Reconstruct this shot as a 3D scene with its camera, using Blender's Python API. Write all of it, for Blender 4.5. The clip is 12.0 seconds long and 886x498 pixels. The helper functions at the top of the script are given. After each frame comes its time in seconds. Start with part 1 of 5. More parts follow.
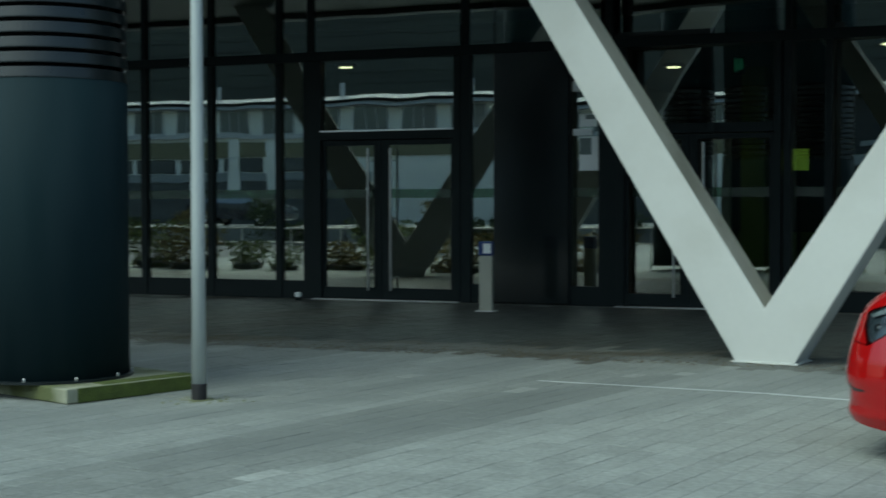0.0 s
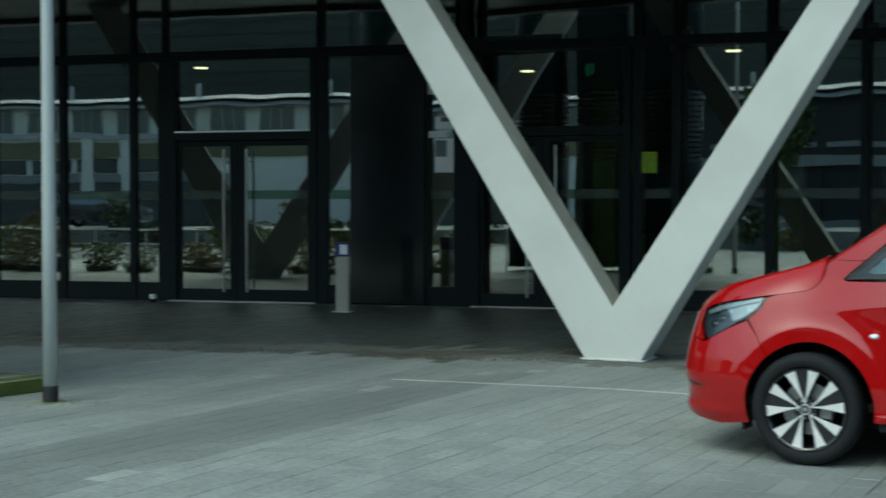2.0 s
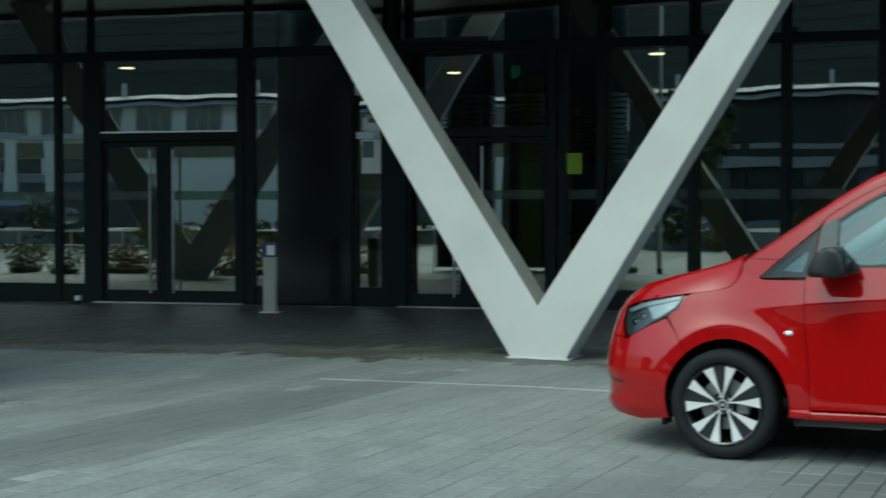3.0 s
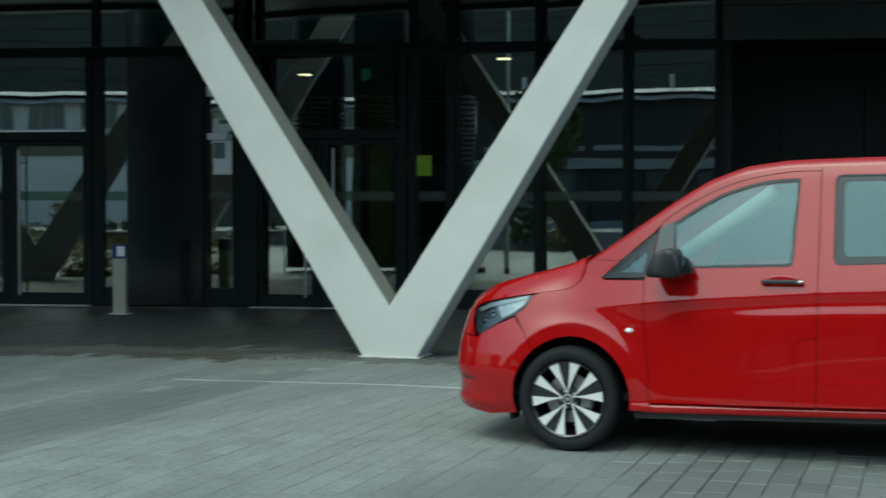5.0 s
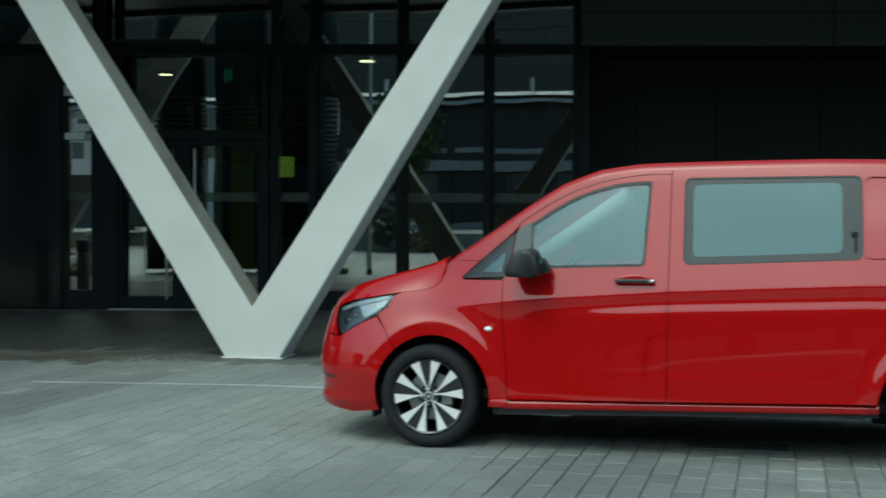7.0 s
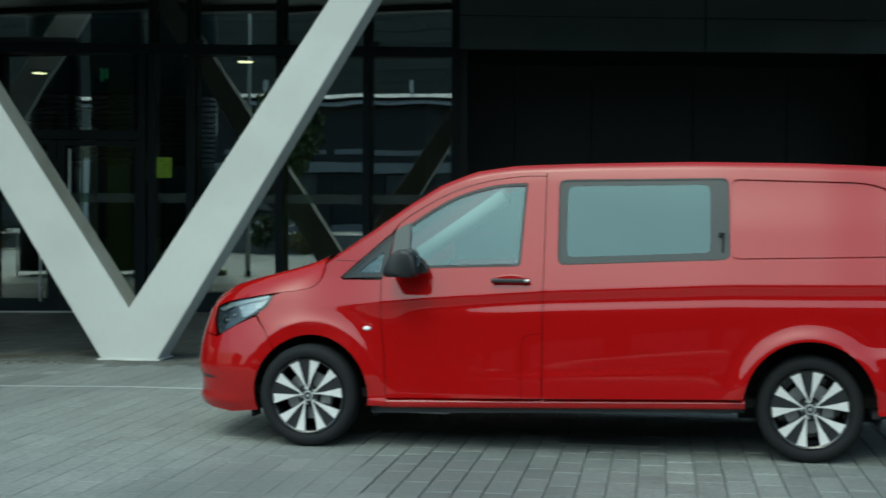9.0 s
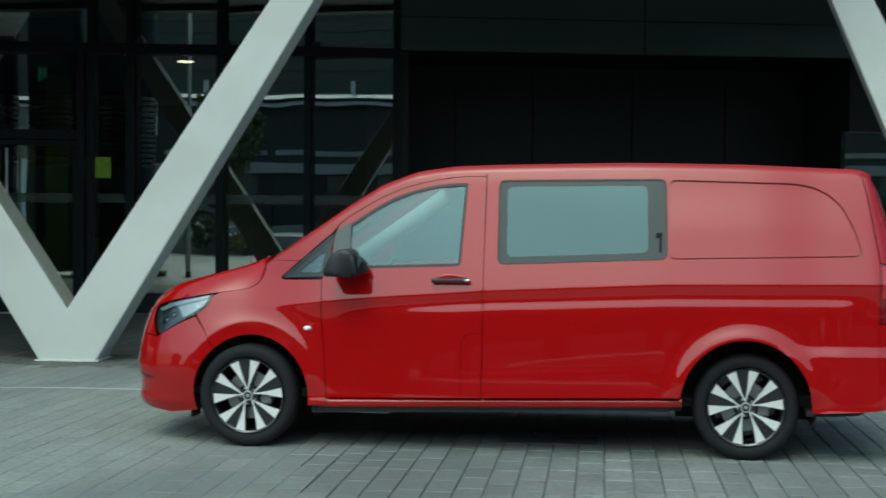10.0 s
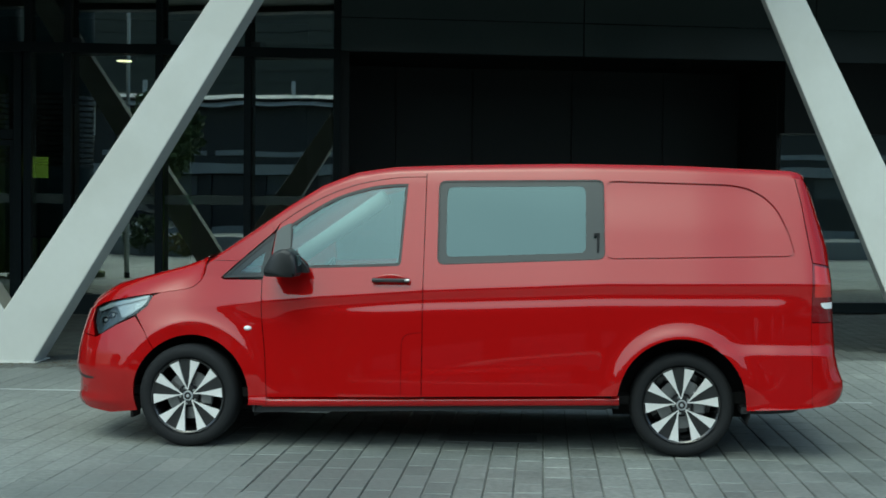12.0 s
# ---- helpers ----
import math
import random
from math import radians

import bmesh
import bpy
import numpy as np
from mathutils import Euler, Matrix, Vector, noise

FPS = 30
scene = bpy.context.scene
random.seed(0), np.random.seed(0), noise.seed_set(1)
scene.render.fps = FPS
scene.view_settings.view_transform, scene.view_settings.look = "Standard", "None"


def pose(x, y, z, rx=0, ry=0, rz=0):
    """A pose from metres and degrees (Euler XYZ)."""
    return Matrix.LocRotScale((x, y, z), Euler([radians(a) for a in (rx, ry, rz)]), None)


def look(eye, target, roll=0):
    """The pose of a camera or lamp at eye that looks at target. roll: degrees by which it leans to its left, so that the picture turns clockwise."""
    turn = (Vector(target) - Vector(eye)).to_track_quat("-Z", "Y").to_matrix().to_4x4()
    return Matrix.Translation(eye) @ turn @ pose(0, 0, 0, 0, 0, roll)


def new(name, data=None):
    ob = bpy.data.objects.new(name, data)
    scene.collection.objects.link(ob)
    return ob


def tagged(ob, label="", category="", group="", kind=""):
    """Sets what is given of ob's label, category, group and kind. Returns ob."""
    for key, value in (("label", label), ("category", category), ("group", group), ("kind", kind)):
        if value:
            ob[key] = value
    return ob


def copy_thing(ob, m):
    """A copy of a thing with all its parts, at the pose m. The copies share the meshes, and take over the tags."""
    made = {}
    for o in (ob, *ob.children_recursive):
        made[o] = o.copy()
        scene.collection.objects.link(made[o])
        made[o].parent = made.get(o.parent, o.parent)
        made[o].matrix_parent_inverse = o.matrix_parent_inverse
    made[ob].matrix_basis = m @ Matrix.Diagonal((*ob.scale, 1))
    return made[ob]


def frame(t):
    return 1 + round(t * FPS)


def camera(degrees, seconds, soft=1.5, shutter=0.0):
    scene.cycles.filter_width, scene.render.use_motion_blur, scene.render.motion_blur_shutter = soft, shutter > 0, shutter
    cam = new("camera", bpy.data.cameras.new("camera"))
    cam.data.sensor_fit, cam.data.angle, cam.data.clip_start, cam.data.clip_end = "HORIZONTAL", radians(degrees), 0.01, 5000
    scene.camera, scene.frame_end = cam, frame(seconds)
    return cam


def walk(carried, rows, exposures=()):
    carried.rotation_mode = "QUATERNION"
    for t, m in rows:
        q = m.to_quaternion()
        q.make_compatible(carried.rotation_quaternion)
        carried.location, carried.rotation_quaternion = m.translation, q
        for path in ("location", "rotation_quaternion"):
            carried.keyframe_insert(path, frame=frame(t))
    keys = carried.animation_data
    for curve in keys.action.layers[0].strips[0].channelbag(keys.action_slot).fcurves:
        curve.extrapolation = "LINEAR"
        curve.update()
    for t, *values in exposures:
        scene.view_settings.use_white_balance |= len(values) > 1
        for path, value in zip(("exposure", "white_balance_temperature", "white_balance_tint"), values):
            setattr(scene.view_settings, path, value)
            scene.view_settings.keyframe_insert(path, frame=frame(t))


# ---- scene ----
cam = camera(34.85, 12.0, soft=1.62, shutter=1.3)
PATH = [
    (0.0, pose(-0.000, 0.000, 1.524, 88.197, 0.089, 22.096)),
    (0.5, pose(0.025, -0.028, 1.521, 88.211, 0.101, 20.759)),
    (1.0, pose(0.045, -0.061, 1.517, 88.230, 0.100, 19.354)),
    (1.5, pose(0.071, -0.093, 1.514, 88.257, 0.085, 17.876)),
    (2.0, pose(0.093, -0.134, 1.518, 88.262, 0.034, 16.390)),
    (2.5, pose(0.121, -0.177, 1.509, 88.293, 0.048, 14.938)),
    (4.5, pose(0.156, -0.468, 1.536, 88.274, -0.060, 8.938)),
    (5.0, pose(0.158, -0.528, 1.536, 88.292, -0.059, 7.348)),
    (5.5, pose(0.160, -0.569, 1.535, 88.311, -0.128, 5.902)),
    (6.0, pose(0.164, -0.612, 1.533, 88.339, -0.163, 4.496)),
    (6.5, pose(0.166, -0.650, 1.532, 88.359, -0.218, 3.122)),
    (7.0, pose(0.173, -0.686, 1.534, 88.369, -0.200, 1.777)),
    (9.0, pose(0.179, -0.791, 1.526, 88.472, -0.332, -3.103)),
    (9.5, pose(0.185, -0.811, 1.522, 88.517, -0.362, -4.398)),
    (10.0, pose(0.185, -0.826, 1.517, 88.545, -0.440, -5.466)),
    (10.5, pose(0.184, -0.847, 1.517, 88.562, -0.456, -6.417)),
    (11.0, pose(0.181, -0.866, 1.516, 88.579, -0.456, -7.090)),
    (11.5, pose(0.186, -0.876, 1.515, 88.584, -0.473, -7.540)),
    (12.0, pose(0.183, -0.888, 1.514, 88.597, -0.487, -7.870)),
]
walk(cam, PATH, exposures=[(0.0, 0.0), (12.0, 0.0)])

# ---- world and light: an overcast day ----
SUN_ROT = radians(207)
SUN_ELEV = radians(52)
world = bpy.data.worlds.new("overcast_sky")
scene.world = world
world.use_nodes = True
wn = world.node_tree
sky = wn.nodes.new("ShaderNodeTexSky")
sky.sky_type = "NISHITA"
sky.sun_disc = False
sky.sun_elevation = SUN_ELEV
sky.sun_rotation = SUN_ROT
sky.air_density = 1.0
sky.dust_density = 5.0
sky.ozone_density = 1.0
wn.nodes["Background"].inputs["Strength"].default_value = 0.215
veil = wn.nodes.new("ShaderNodeMix")          # the cool tint of the cloud cover
veil.data_type, veil.blend_type = "RGBA", "MULTIPLY"
veil.inputs["Factor"].default_value = 1.0
veil.inputs["B"].default_value = (0.737, 1.0, 1.035, 1)
wn.links.new(sky.outputs["Color"], veil.inputs["A"])
cloud_at, cloud, cloud_map, clouds = (wn.nodes.new(k) for k in ("ShaderNodeTexCoord", "ShaderNodeTexNoise", "ShaderNodeMapRange", "ShaderNodeVectorMath"))
cloud_flat = wn.nodes.new("ShaderNodeMapping")
cloud_flat.inputs["Scale"].default_value = (1.0, 1.0, 4.5)
cloud.inputs["Scale"].default_value, cloud.inputs["Detail"].default_value = 2.2, 5.0
cloud_map.inputs["From Min"].default_value, cloud_map.inputs["From Max"].default_value = 0.32, 0.68
cloud_map.inputs["To Min"].default_value, cloud_map.inputs["To Max"].default_value = 0.93, 1.07
clouds.operation = "SCALE"
wn.links.new(cloud_at.outputs["Generated"], cloud_flat.inputs["Vector"])
wn.links.new(cloud_flat.outputs["Vector"], cloud.inputs["Vector"])
wn.links.new(cloud.outputs["Fac"], cloud_map.inputs["Value"])
wn.links.new(veil.outputs["Result"], clouds.inputs[0])
wn.links.new(cloud_map.outputs[0], clouds.inputs["Scale"])
wn.links.new(clouds.outputs[0], wn.nodes["Background"].inputs["Color"])
sun_data = bpy.data.lights.new("sun", "SUN")
sun_data.energy = 0.5
sun_data.angle = radians(110)
sun_data.color = (0.80, 1.0, 0.985)
sun = new("sun", sun_data)
sun.matrix_world = look((-11.3, -22.3, 32.0), (0, 0, 0))


# ---- materials ----
def shader(name, base=(0.5, 0.5, 0.5), rough=0.5, metal=0.0, var=0.15, scale=3.0, fine=60.0,
           bump=0.0, coat=0.0, spec=0.5, stain=None, stain_amt=0.0, stain_scale=0.6,
           per="none", per_amt=0.2, emit=None, rough_var=0.1, coat_rough=0.03, stretch=(1, 1, 1), coat_ior=1.5, lane=None, grit=1.2):
    """A principled surface with broad blotches, fine grain, an optional stain colour, and optional change from piece to piece."""
    m = bpy.data.materials.new(name)
    m.use_nodes = True
    n, l = m.node_tree.nodes, m.node_tree.links
    b = n["Principled BSDF"]
    b.inputs["Metallic"].default_value = metal
    b.inputs["Coat Weight"].default_value = coat
    b.inputs["Coat Roughness"].default_value = coat_rough
    b.inputs["Coat IOR"].default_value = coat_ior
    b.inputs["Specular IOR Level"].default_value = spec
    if emit:
        b.inputs["Emission Color"].default_value = (*emit[0], 1)
        b.inputs["Emission Strength"].default_value = emit[1]
    geo = n.new("ShaderNodeNewGeometry")
    mp = n.new("ShaderNodeMapping")
    mp.inputs["Scale"].default_value = stretch
    l.new(geo.outputs["Position"], mp.inputs["Vector"])

    def noise_node(s, detail):
        t = n.new("ShaderNodeTexNoise")
        t.inputs["Scale"].default_value = s
        t.inputs["Detail"].default_value = detail
        l.new(mp.outputs["Vector"], t.inputs["Vector"])
        return t

    def math_node(op, a, c, clamp=False):
        t = n.new("ShaderNodeMath")
        t.operation, t.use_clamp = op, clamp
        for i, v in enumerate((a, c)):
            if isinstance(v, (int, float)):
                t.inputs[i].default_value = v
            else:
                l.new(v, t.inputs[i])
        return t.outputs[0]

    broad, grain = noise_node(scale, 4), noise_node(fine, 3)
    k = math_node("ADD", math_node("MULTIPLY", math_node("SUBTRACT", broad.outputs["Fac"], 0.5), var * 2.0),
                  math_node("MULTIPLY", math_node("SUBTRACT", grain.outputs["Fac"], 0.5), var * grit))
    if per != "none":
        src = n.new("ShaderNodeObjectInfo").outputs["Random"] if per == "object" else geo.outputs["Random Per Island"]
        k = math_node("ADD", k, math_node("MULTIPLY", math_node("SUBTRACT", src, 0.5), per_amt * 2.0))
    k = math_node("ADD", k, 1.0)
    tint = n.new("ShaderNodeVectorMath")
    tint.operation = "SCALE"
    tint.inputs[0].default_value = base
    l.new(k, tint.inputs["Scale"])
    colour = tint.outputs[0]
    if stain:
        patch = noise_node(stain_scale, 5)
        if lane:
            along = n.new("ShaderNodeMapping")
            along.vector_type = "TEXTURE"
            along.inputs["Rotation"].default_value = (0, 0, radians(lane[0]))
            along.inputs["Scale"].default_value = (1, lane[1], 1)
            l.new(geo.outputs["Position"], along.inputs["Vector"])
            l.new(along.outputs["Vector"], patch.inputs["Vector"])
        ramp = n.new("ShaderNodeMapRange")
        ramp.inputs["From Min"].default_value, ramp.inputs["From Max"].default_value = 0.46, 0.60
        ramp.inputs["To Max"].default_value = stain_amt
        l.new(patch.outputs["Fac"], ramp.inputs["Value"])
        mix = n.new("ShaderNodeMix")
        mix.data_type = "RGBA"
        l.new(ramp.outputs[0], mix.inputs["Factor"])
        l.new(colour, mix.inputs["A"])
        mix.inputs["B"].default_value = (*stain, 1)
        colour = mix.outputs["Result"]
    l.new(colour, b.inputs["Base Color"])
    r = math_node("ADD", math_node("MULTIPLY", math_node("SUBTRACT", broad.outputs["Fac"], 0.5), rough_var * 2.0), rough, True)
    l.new(r, b.inputs["Roughness"])
    if bump:
        bp = n.new("ShaderNodeBump")
        bp.inputs["Strength"].default_value = 1.0
        bp.inputs["Distance"].default_value = bump
        l.new(grain.outputs["Fac"], bp.inputs["Height"])
        l.new(bp.outputs["Normal"], b.inputs["Normal"])
    return m


def glass(name, tint=(0.8, 0.85, 0.85), ior=1.6, rough=0.0, wave=0.0, mirror=(0.95, 1.0, 1.0)):
    """A thin pane: it lets light through, tinted, and mirrors more the more it is seen edge on."""
    m = bpy.data.materials.new(name)
    m.use_nodes = True
    n, l = m.node_tree.nodes, m.node_tree.links
    n.remove(n["Principled BSDF"])
    out = n["Material Output"]
    clear, gloss, mix, facing = (n.new("ShaderNodeBsdfTransparent"), n.new("ShaderNodeBsdfGlossy"), n.new("ShaderNodeMixShader"), n.new("ShaderNodeLayerWeight"))
    steep, gain = n.new("ShaderNodeMath"), n.new("ShaderNodeMapRange")
    clear.inputs["Color"].default_value = (*tint, 1)
    gloss.inputs["Roughness"].default_value = rough
    gloss.inputs["Color"].default_value = (*mirror, 1)
    facing.inputs["Blend"].default_value = 0.5
    steep.operation = "POWER"
    steep.inputs[1].default_value = 5.0
    gain.inputs["To Min"].default_value = ((ior - 1) / (ior + 1)) ** 2
    l.new(facing.outputs["Facing"], steep.inputs[0])
    l.new(steep.outputs[0], gain.inputs["Value"])
    if wave:
        tex, bp, geo = n.new("ShaderNodeTexNoise"), n.new("ShaderNodeBump"), n.new("ShaderNodeNewGeometry")
        tex.inputs["Scale"].default_value = 0.9
        tex.inputs["Detail"].default_value = 1.0
        l.new(geo.outputs["Position"], tex.inputs["Vector"])
        bp.inputs["Distance"].default_value = wave
        l.new(tex.outputs["Fac"], bp.inputs["Height"])
        l.new(bp.outputs["Normal"], gloss.inputs["Normal"])
    l.new(gain.outputs[0], mix.inputs[0])
    l.new(clear.outputs[0], mix.inputs[1])
    l.new(gloss.outputs[0], mix.inputs[2])
    l.new(mix.outputs[0], out.inputs["Surface"])
    return m


M_CONCRETE = shader("painted_concrete", (0.535, 0.545, 0.515), 0.75, var=0.05, scale=1.2, fine=14, bump=0.0008,
                    stain=(0.41, 0.41, 0.37), stain_amt=0.35, stain_scale=0.8)
M_BROWN_CONCRETE = shader("brown_grey_concrete", (0.27, 0.27, 0.225), 0.8, var=0.15, scale=1.5, fine=14, bump=0.0008, stain=(0.16, 0.16, 0.12), stain_amt=0.6, stain_scale=1.2)
PAVE = dict(base=(0.214, 0.228, 0.206), rough=0.62, spec=0.25, var=0.30, scale=3.4, fine=24, grit=3.0, bump=0.004, stain=(0.112, 0.124, 0.117),
            stain_amt=0.7, stain_scale=0.5, per_amt=0.11, rough_var=0.15, lane=(-22, 4.5))
M_PAVE_ISLE = shader("paving_stone_far", per="island", **{**PAVE, "base": (0.228, 0.243, 0.222), "stain": (0.140, 0.153, 0.144), "per_amt": 0.07})
M_PAVE = shader("paving_stone", per="object", **{**PAVE, "base": (0.198, 0.211, 0.192), "per_amt": 0.17})
M_PAVE_LANE = shader("darker_paving_stone", per="island", **{**PAVE, "base": (0.182, 0.194, 0.177), "stain": (0.120, 0.131, 0.122), "per_amt": 0.07})
# Brown grime on a base set halfway to the overhang's painted shade.
M_PAVE_EDGE = shader("grimy_half_shade_stone", per="island", **{**PAVE, "base": (0.118, 0.128, 0.117), "stain": (0.062, 0.055, 0.040), "stain_scale": 0.9, "stain_amt": 0.9, "lane": (-80, 3.0)})
# Four times darker than the open paving; the overhang's shade is in the colour.
M_PAVE_SHADED = shader("shaded_paving_stone", per="island", **{**PAVE, "base": (0.051, 0.060, 0.057), "stain": (0.040, 0.041, 0.035), "stain_scale": 0.9, "rough": 0.55, "spec": 0.15})
M_PAVE_WORN = shader("worn_paving_stone", per="island", **{**PAVE, "base": (0.262, 0.275, 0.250), "stain": (0.19, 0.20, 0.185)})
M_LITTER = shader("leaf_litter", (0.10, 0.075, 0.04), 0.9, per="island", per_amt=0.4, var=0.1)
M_JOINT = shader("joint_sand", (0.108, 0.115, 0.102), 0.95, var=0.5, scale=8, fine=60, bump=0.003, stain=(0.19, 0.20, 0.175), stain_amt=0.95, stain_scale=2.2)
M_SANDED = shader("filled_joint", (0.185, 0.198, 0.180), 0.95, var=0.4, scale=5, fine=60, bump=0.003, stain=(0.10, 0.108, 0.096), stain_amt=0.8, stain_scale=1.1)
M_ASPHALT = shader("asphalt", (0.105, 0.107, 0.105), 0.85, var=0.25, scale=0.5, fine=50, bump=0.003)
M_LINE = shader("pale_channel", (0.40, 0.42, 0.41), 0.7, var=0.2, scale=4, fine=50)
M_FRAME = shader("anthracite_frame", (0.013, 0.019, 0.020), 0.5, spec=0.1, var=0.15, scale=2, fine=60)
M_DARKPANEL = shader("dark_glossy_panel", (0.007, 0.011, 0.012), 0.16, spec=0.6, coat=0.35, coat_rough=0.10, var=0.2, scale=0.8, fine=30)
M_RECESS = shader("dark_cladding", (0.0145, 0.0175, 0.016), 0.5, spec=0.25, var=0.25, scale=0.7, fine=30)
M_FASCIA = shader("dark_fascia", (0.055, 0.074, 0.070), 0.18, var=0.12, scale=0.6, fine=30)
M_SOFFIT = shader("soffit_board", (0.055, 0.062, 0.058), 0.4, var=0.35, scale=0.7, fine=6, stretch=(1, 0.25, 1))
M_UPPER = shader("upper_cladding", (0.30, 0.31, 0.30), 0.5, var=0.1, scale=0.5, fine=20)
M_GLASS = glass("facade_glass", (0.76, 0.83, 0.76), 3.9, wave=0.0016, mirror=(0.98, 1.0, 0.94))
M_MANIFEST = glass("etched_strip", (0.62, 0.74, 0.66), 1.5, rough=0.5)
M_STEEL = shader("brushed_steel", (0.50, 0.51, 0.50), 0.32, 1.0, var=0.08, scale=6, fine=120, stretch=(1, 1, 0.1))
M_ALU = shader("aluminium", (0.6, 0.62, 0.62), 0.4, 0.9, var=0.1, scale=6, fine=90)
M_POLE = shader("pole_paint", (0.42, 0.46, 0.45), 0.35, 0.2, var=0.06, scale=3, fine=60)
M_BLACK = shader("black_rubber", (0.012, 0.012, 0.012), 0.7, var=0.2, scale=6, fine=90)
M_VENT = shader("vent_paint", (0.0100, 0.0230, 0.0270), 0.55, spec=0.05, var=0.18, scale=1.5, fine=40, stain=(0.016, 0.030, 0.034), stain_amt=0.5, stain_scale=1.2, stretch=(3, 3, 0.4))
M_LOUVRE = shader("louvre_paint", (0.009, 0.0135, 0.0145), 0.3, 0.0, spec=0.4, var=0.1, scale=3, fine=60)
M_KERB = shader("mossy_concrete", (0.24, 0.245, 0.175), 0.9, var=0.4, scale=4, fine=60, bump=0.004, stain=(0.07, 0.085, 0.02), stain_amt=0.9, stain_scale=1.3)
M_MOSS = shader("moss", (0.070, 0.095, 0.016), 0.95, var=0.5, scale=9, fine=80, bump=0.012)
M_POST = shader("stele_paint", (0.36, 0.36, 0.30), 0.55, var=0.1, scale=4, fine=60)
M_BLUE = shader("blue_sign", (0.012, 0.04, 0.15), 0.4, var=0.08, scale=6, fine=60)
M_WHITE = shader("white_plastic", (0.75, 0.77, 0.76), 0.45, var=0.04, scale=5, fine=60)
M_IWALL = shader("interior_wall", (0.10, 0.115, 0.10), 0.8, var=0.15, scale=1.0, fine=20)
M_IGREEN = shader("green_wall", (0.17, 0.28, 0.07), 0.8, var=0.15, scale=1.0, fine=20)
M_RAIL = shader("white_rail_paint", (0.72, 0.74, 0.73), 0.4, var=0.05)
M_IFLOOR = shader("interior_floor", (0.10, 0.10, 0.095), 0.4, var=0.15, scale=1.0, fine=20)
# Slight emission brightens the poster sheet, which has no lamp of its own.
M_LIME = shader("lime_poster_glow", (0.35, 0.60, 0.08), 0.6, var=0.3, scale=7, fine=30, emit=((0.35, 0.62, 0.08), 0.22))
M_EXIT = shader("exit_sign_green", (0.02, 0.16, 0.08), 0.5, emit=((0.03, 0.35, 0.20), 0.16), var=0.05)
M_LAMP = shader("lamp_diffuser", (0.9, 0.88, 0.7), 0.5, emit=((1.0, 0.93, 0.62), 4.0), var=0.02)
M_WOOD = shader("bench_wood", (0.30, 0.23, 0.11), 0.6, var=0.2, scale=5, fine=50, stretch=(0.3, 3, 3))

# van
M_RED = shader("red_paint", (0.336, 0.0038, 0.0040), 0.5, 0.0, var=0.02, scale=1, fine=30, coat=1.0, coat_rough=0.015, spec=0.0, rough_var=0.02, coat_ior=1.515)
M_VGLASS = glass("van_glass", (0.10, 0.14, 0.135), 1.80, mirror=(0.60, 0.92, 0.97))
M_CLEAR = glass("clear_van_glass", (0.66, 0.78, 0.77), 1.9, mirror=(0.62, 0.92, 0.97))
M_SCREEN = glass("windscreen_glass", (0.62, 0.70, 0.68), 1.45, mirror=(0.30, 0.34, 0.34))
M_FRIT = shader("black_glass_border", (0.014, 0.021, 0.022), 0.5, coat=0.75, coat_rough=0.0, var=0.02, spec=0.0, rough_var=0.01)
M_TRIM = shader("dark_plastic_trim", (0.018, 0.019, 0.020), 0.5, var=0.1, scale=8, fine=150, bump=0.0006)
M_SAIL = shader("grey_sail_panel", (0.045, 0.060, 0.060), 0.35, var=0.05)
M_SEAL = shader("window_seal", (0.010, 0.010, 0.011), 0.45, var=0.1, scale=8, fine=90)
M_TYRE = shader("tyre_rubber", (0.012, 0.013, 0.014), 0.75, spec=0.2, var=0.18, scale=10, fine=110, bump=0.0006)
M_RIMB = shader("black_rim", (0.010, 0.010, 0.011), 0.25, var=0.05, coat=0.5)
M_RIMS = shader("machined_rim", (0.86, 0.84, 0.82), 0.35, 0.45, var=0.05, scale=20, fine=150)
M_DISC = shader("brake_disc", (0.25, 0.25, 0.25), 0.35, 0.9, var=0.15, scale=12)
M_INNER = shader("wheelhouse", (0.006, 0.006, 0.006), 0.9, var=0.2)
M_LENS = glass("lamp_lens", (0.90, 0.94, 0.94), 1.5)
M_LAMPIN = shader("reflector_chrome", (0.30, 0.33, 0.33), 0.25, 0.6, var=0.2, scale=14)
M_LAMPDK = shader("lamp_housing", (0.02, 0.03, 0.035), 0.25, var=0.1)
M_TAIL = shader("tail_light_red", (0.50, 0.016, 0.011), 0.15, var=0.1, scale=18, coat=1.0, fine=90)
M_TAILD = shader("tail_light_dark_red", (0.16, 0.004, 0.005), 0.15, var=0.1, scale=18, coat=1.0)
M_CABIN = shader("cabin_plastic", (0.03, 0.032, 0.032), 0.7, var=0.1)
M_SEAT = shader("seat_fabric", (0.045, 0.047, 0.05), 0.9, var=0.2, fine=120)
M_DASH = shader("pale_headliner", (0.29, 0.31, 0.295), 0.9, var=0.05)

M_CAP = shader("satin_silver_cap", (0.55, 0.56, 0.57), 0.35, 0.7, var=0.05)
M_COVER = shader("cast_cover", (0.10, 0.105, 0.10), 0.6, 0.3, var=0.2, scale=8)
M_PAPER = shader("paper_notice", (0.85, 0.87, 0.86), 0.7, var=0.05, scale=4)
M_PAPERG = shader("grey_print", (0.16, 0.20, 0.195), 0.7, var=0.1, scale=9)
M_BIKE = shader("bicycle_paint", (0.03, 0.035, 0.04), 0.35, 0.3, var=0.1)

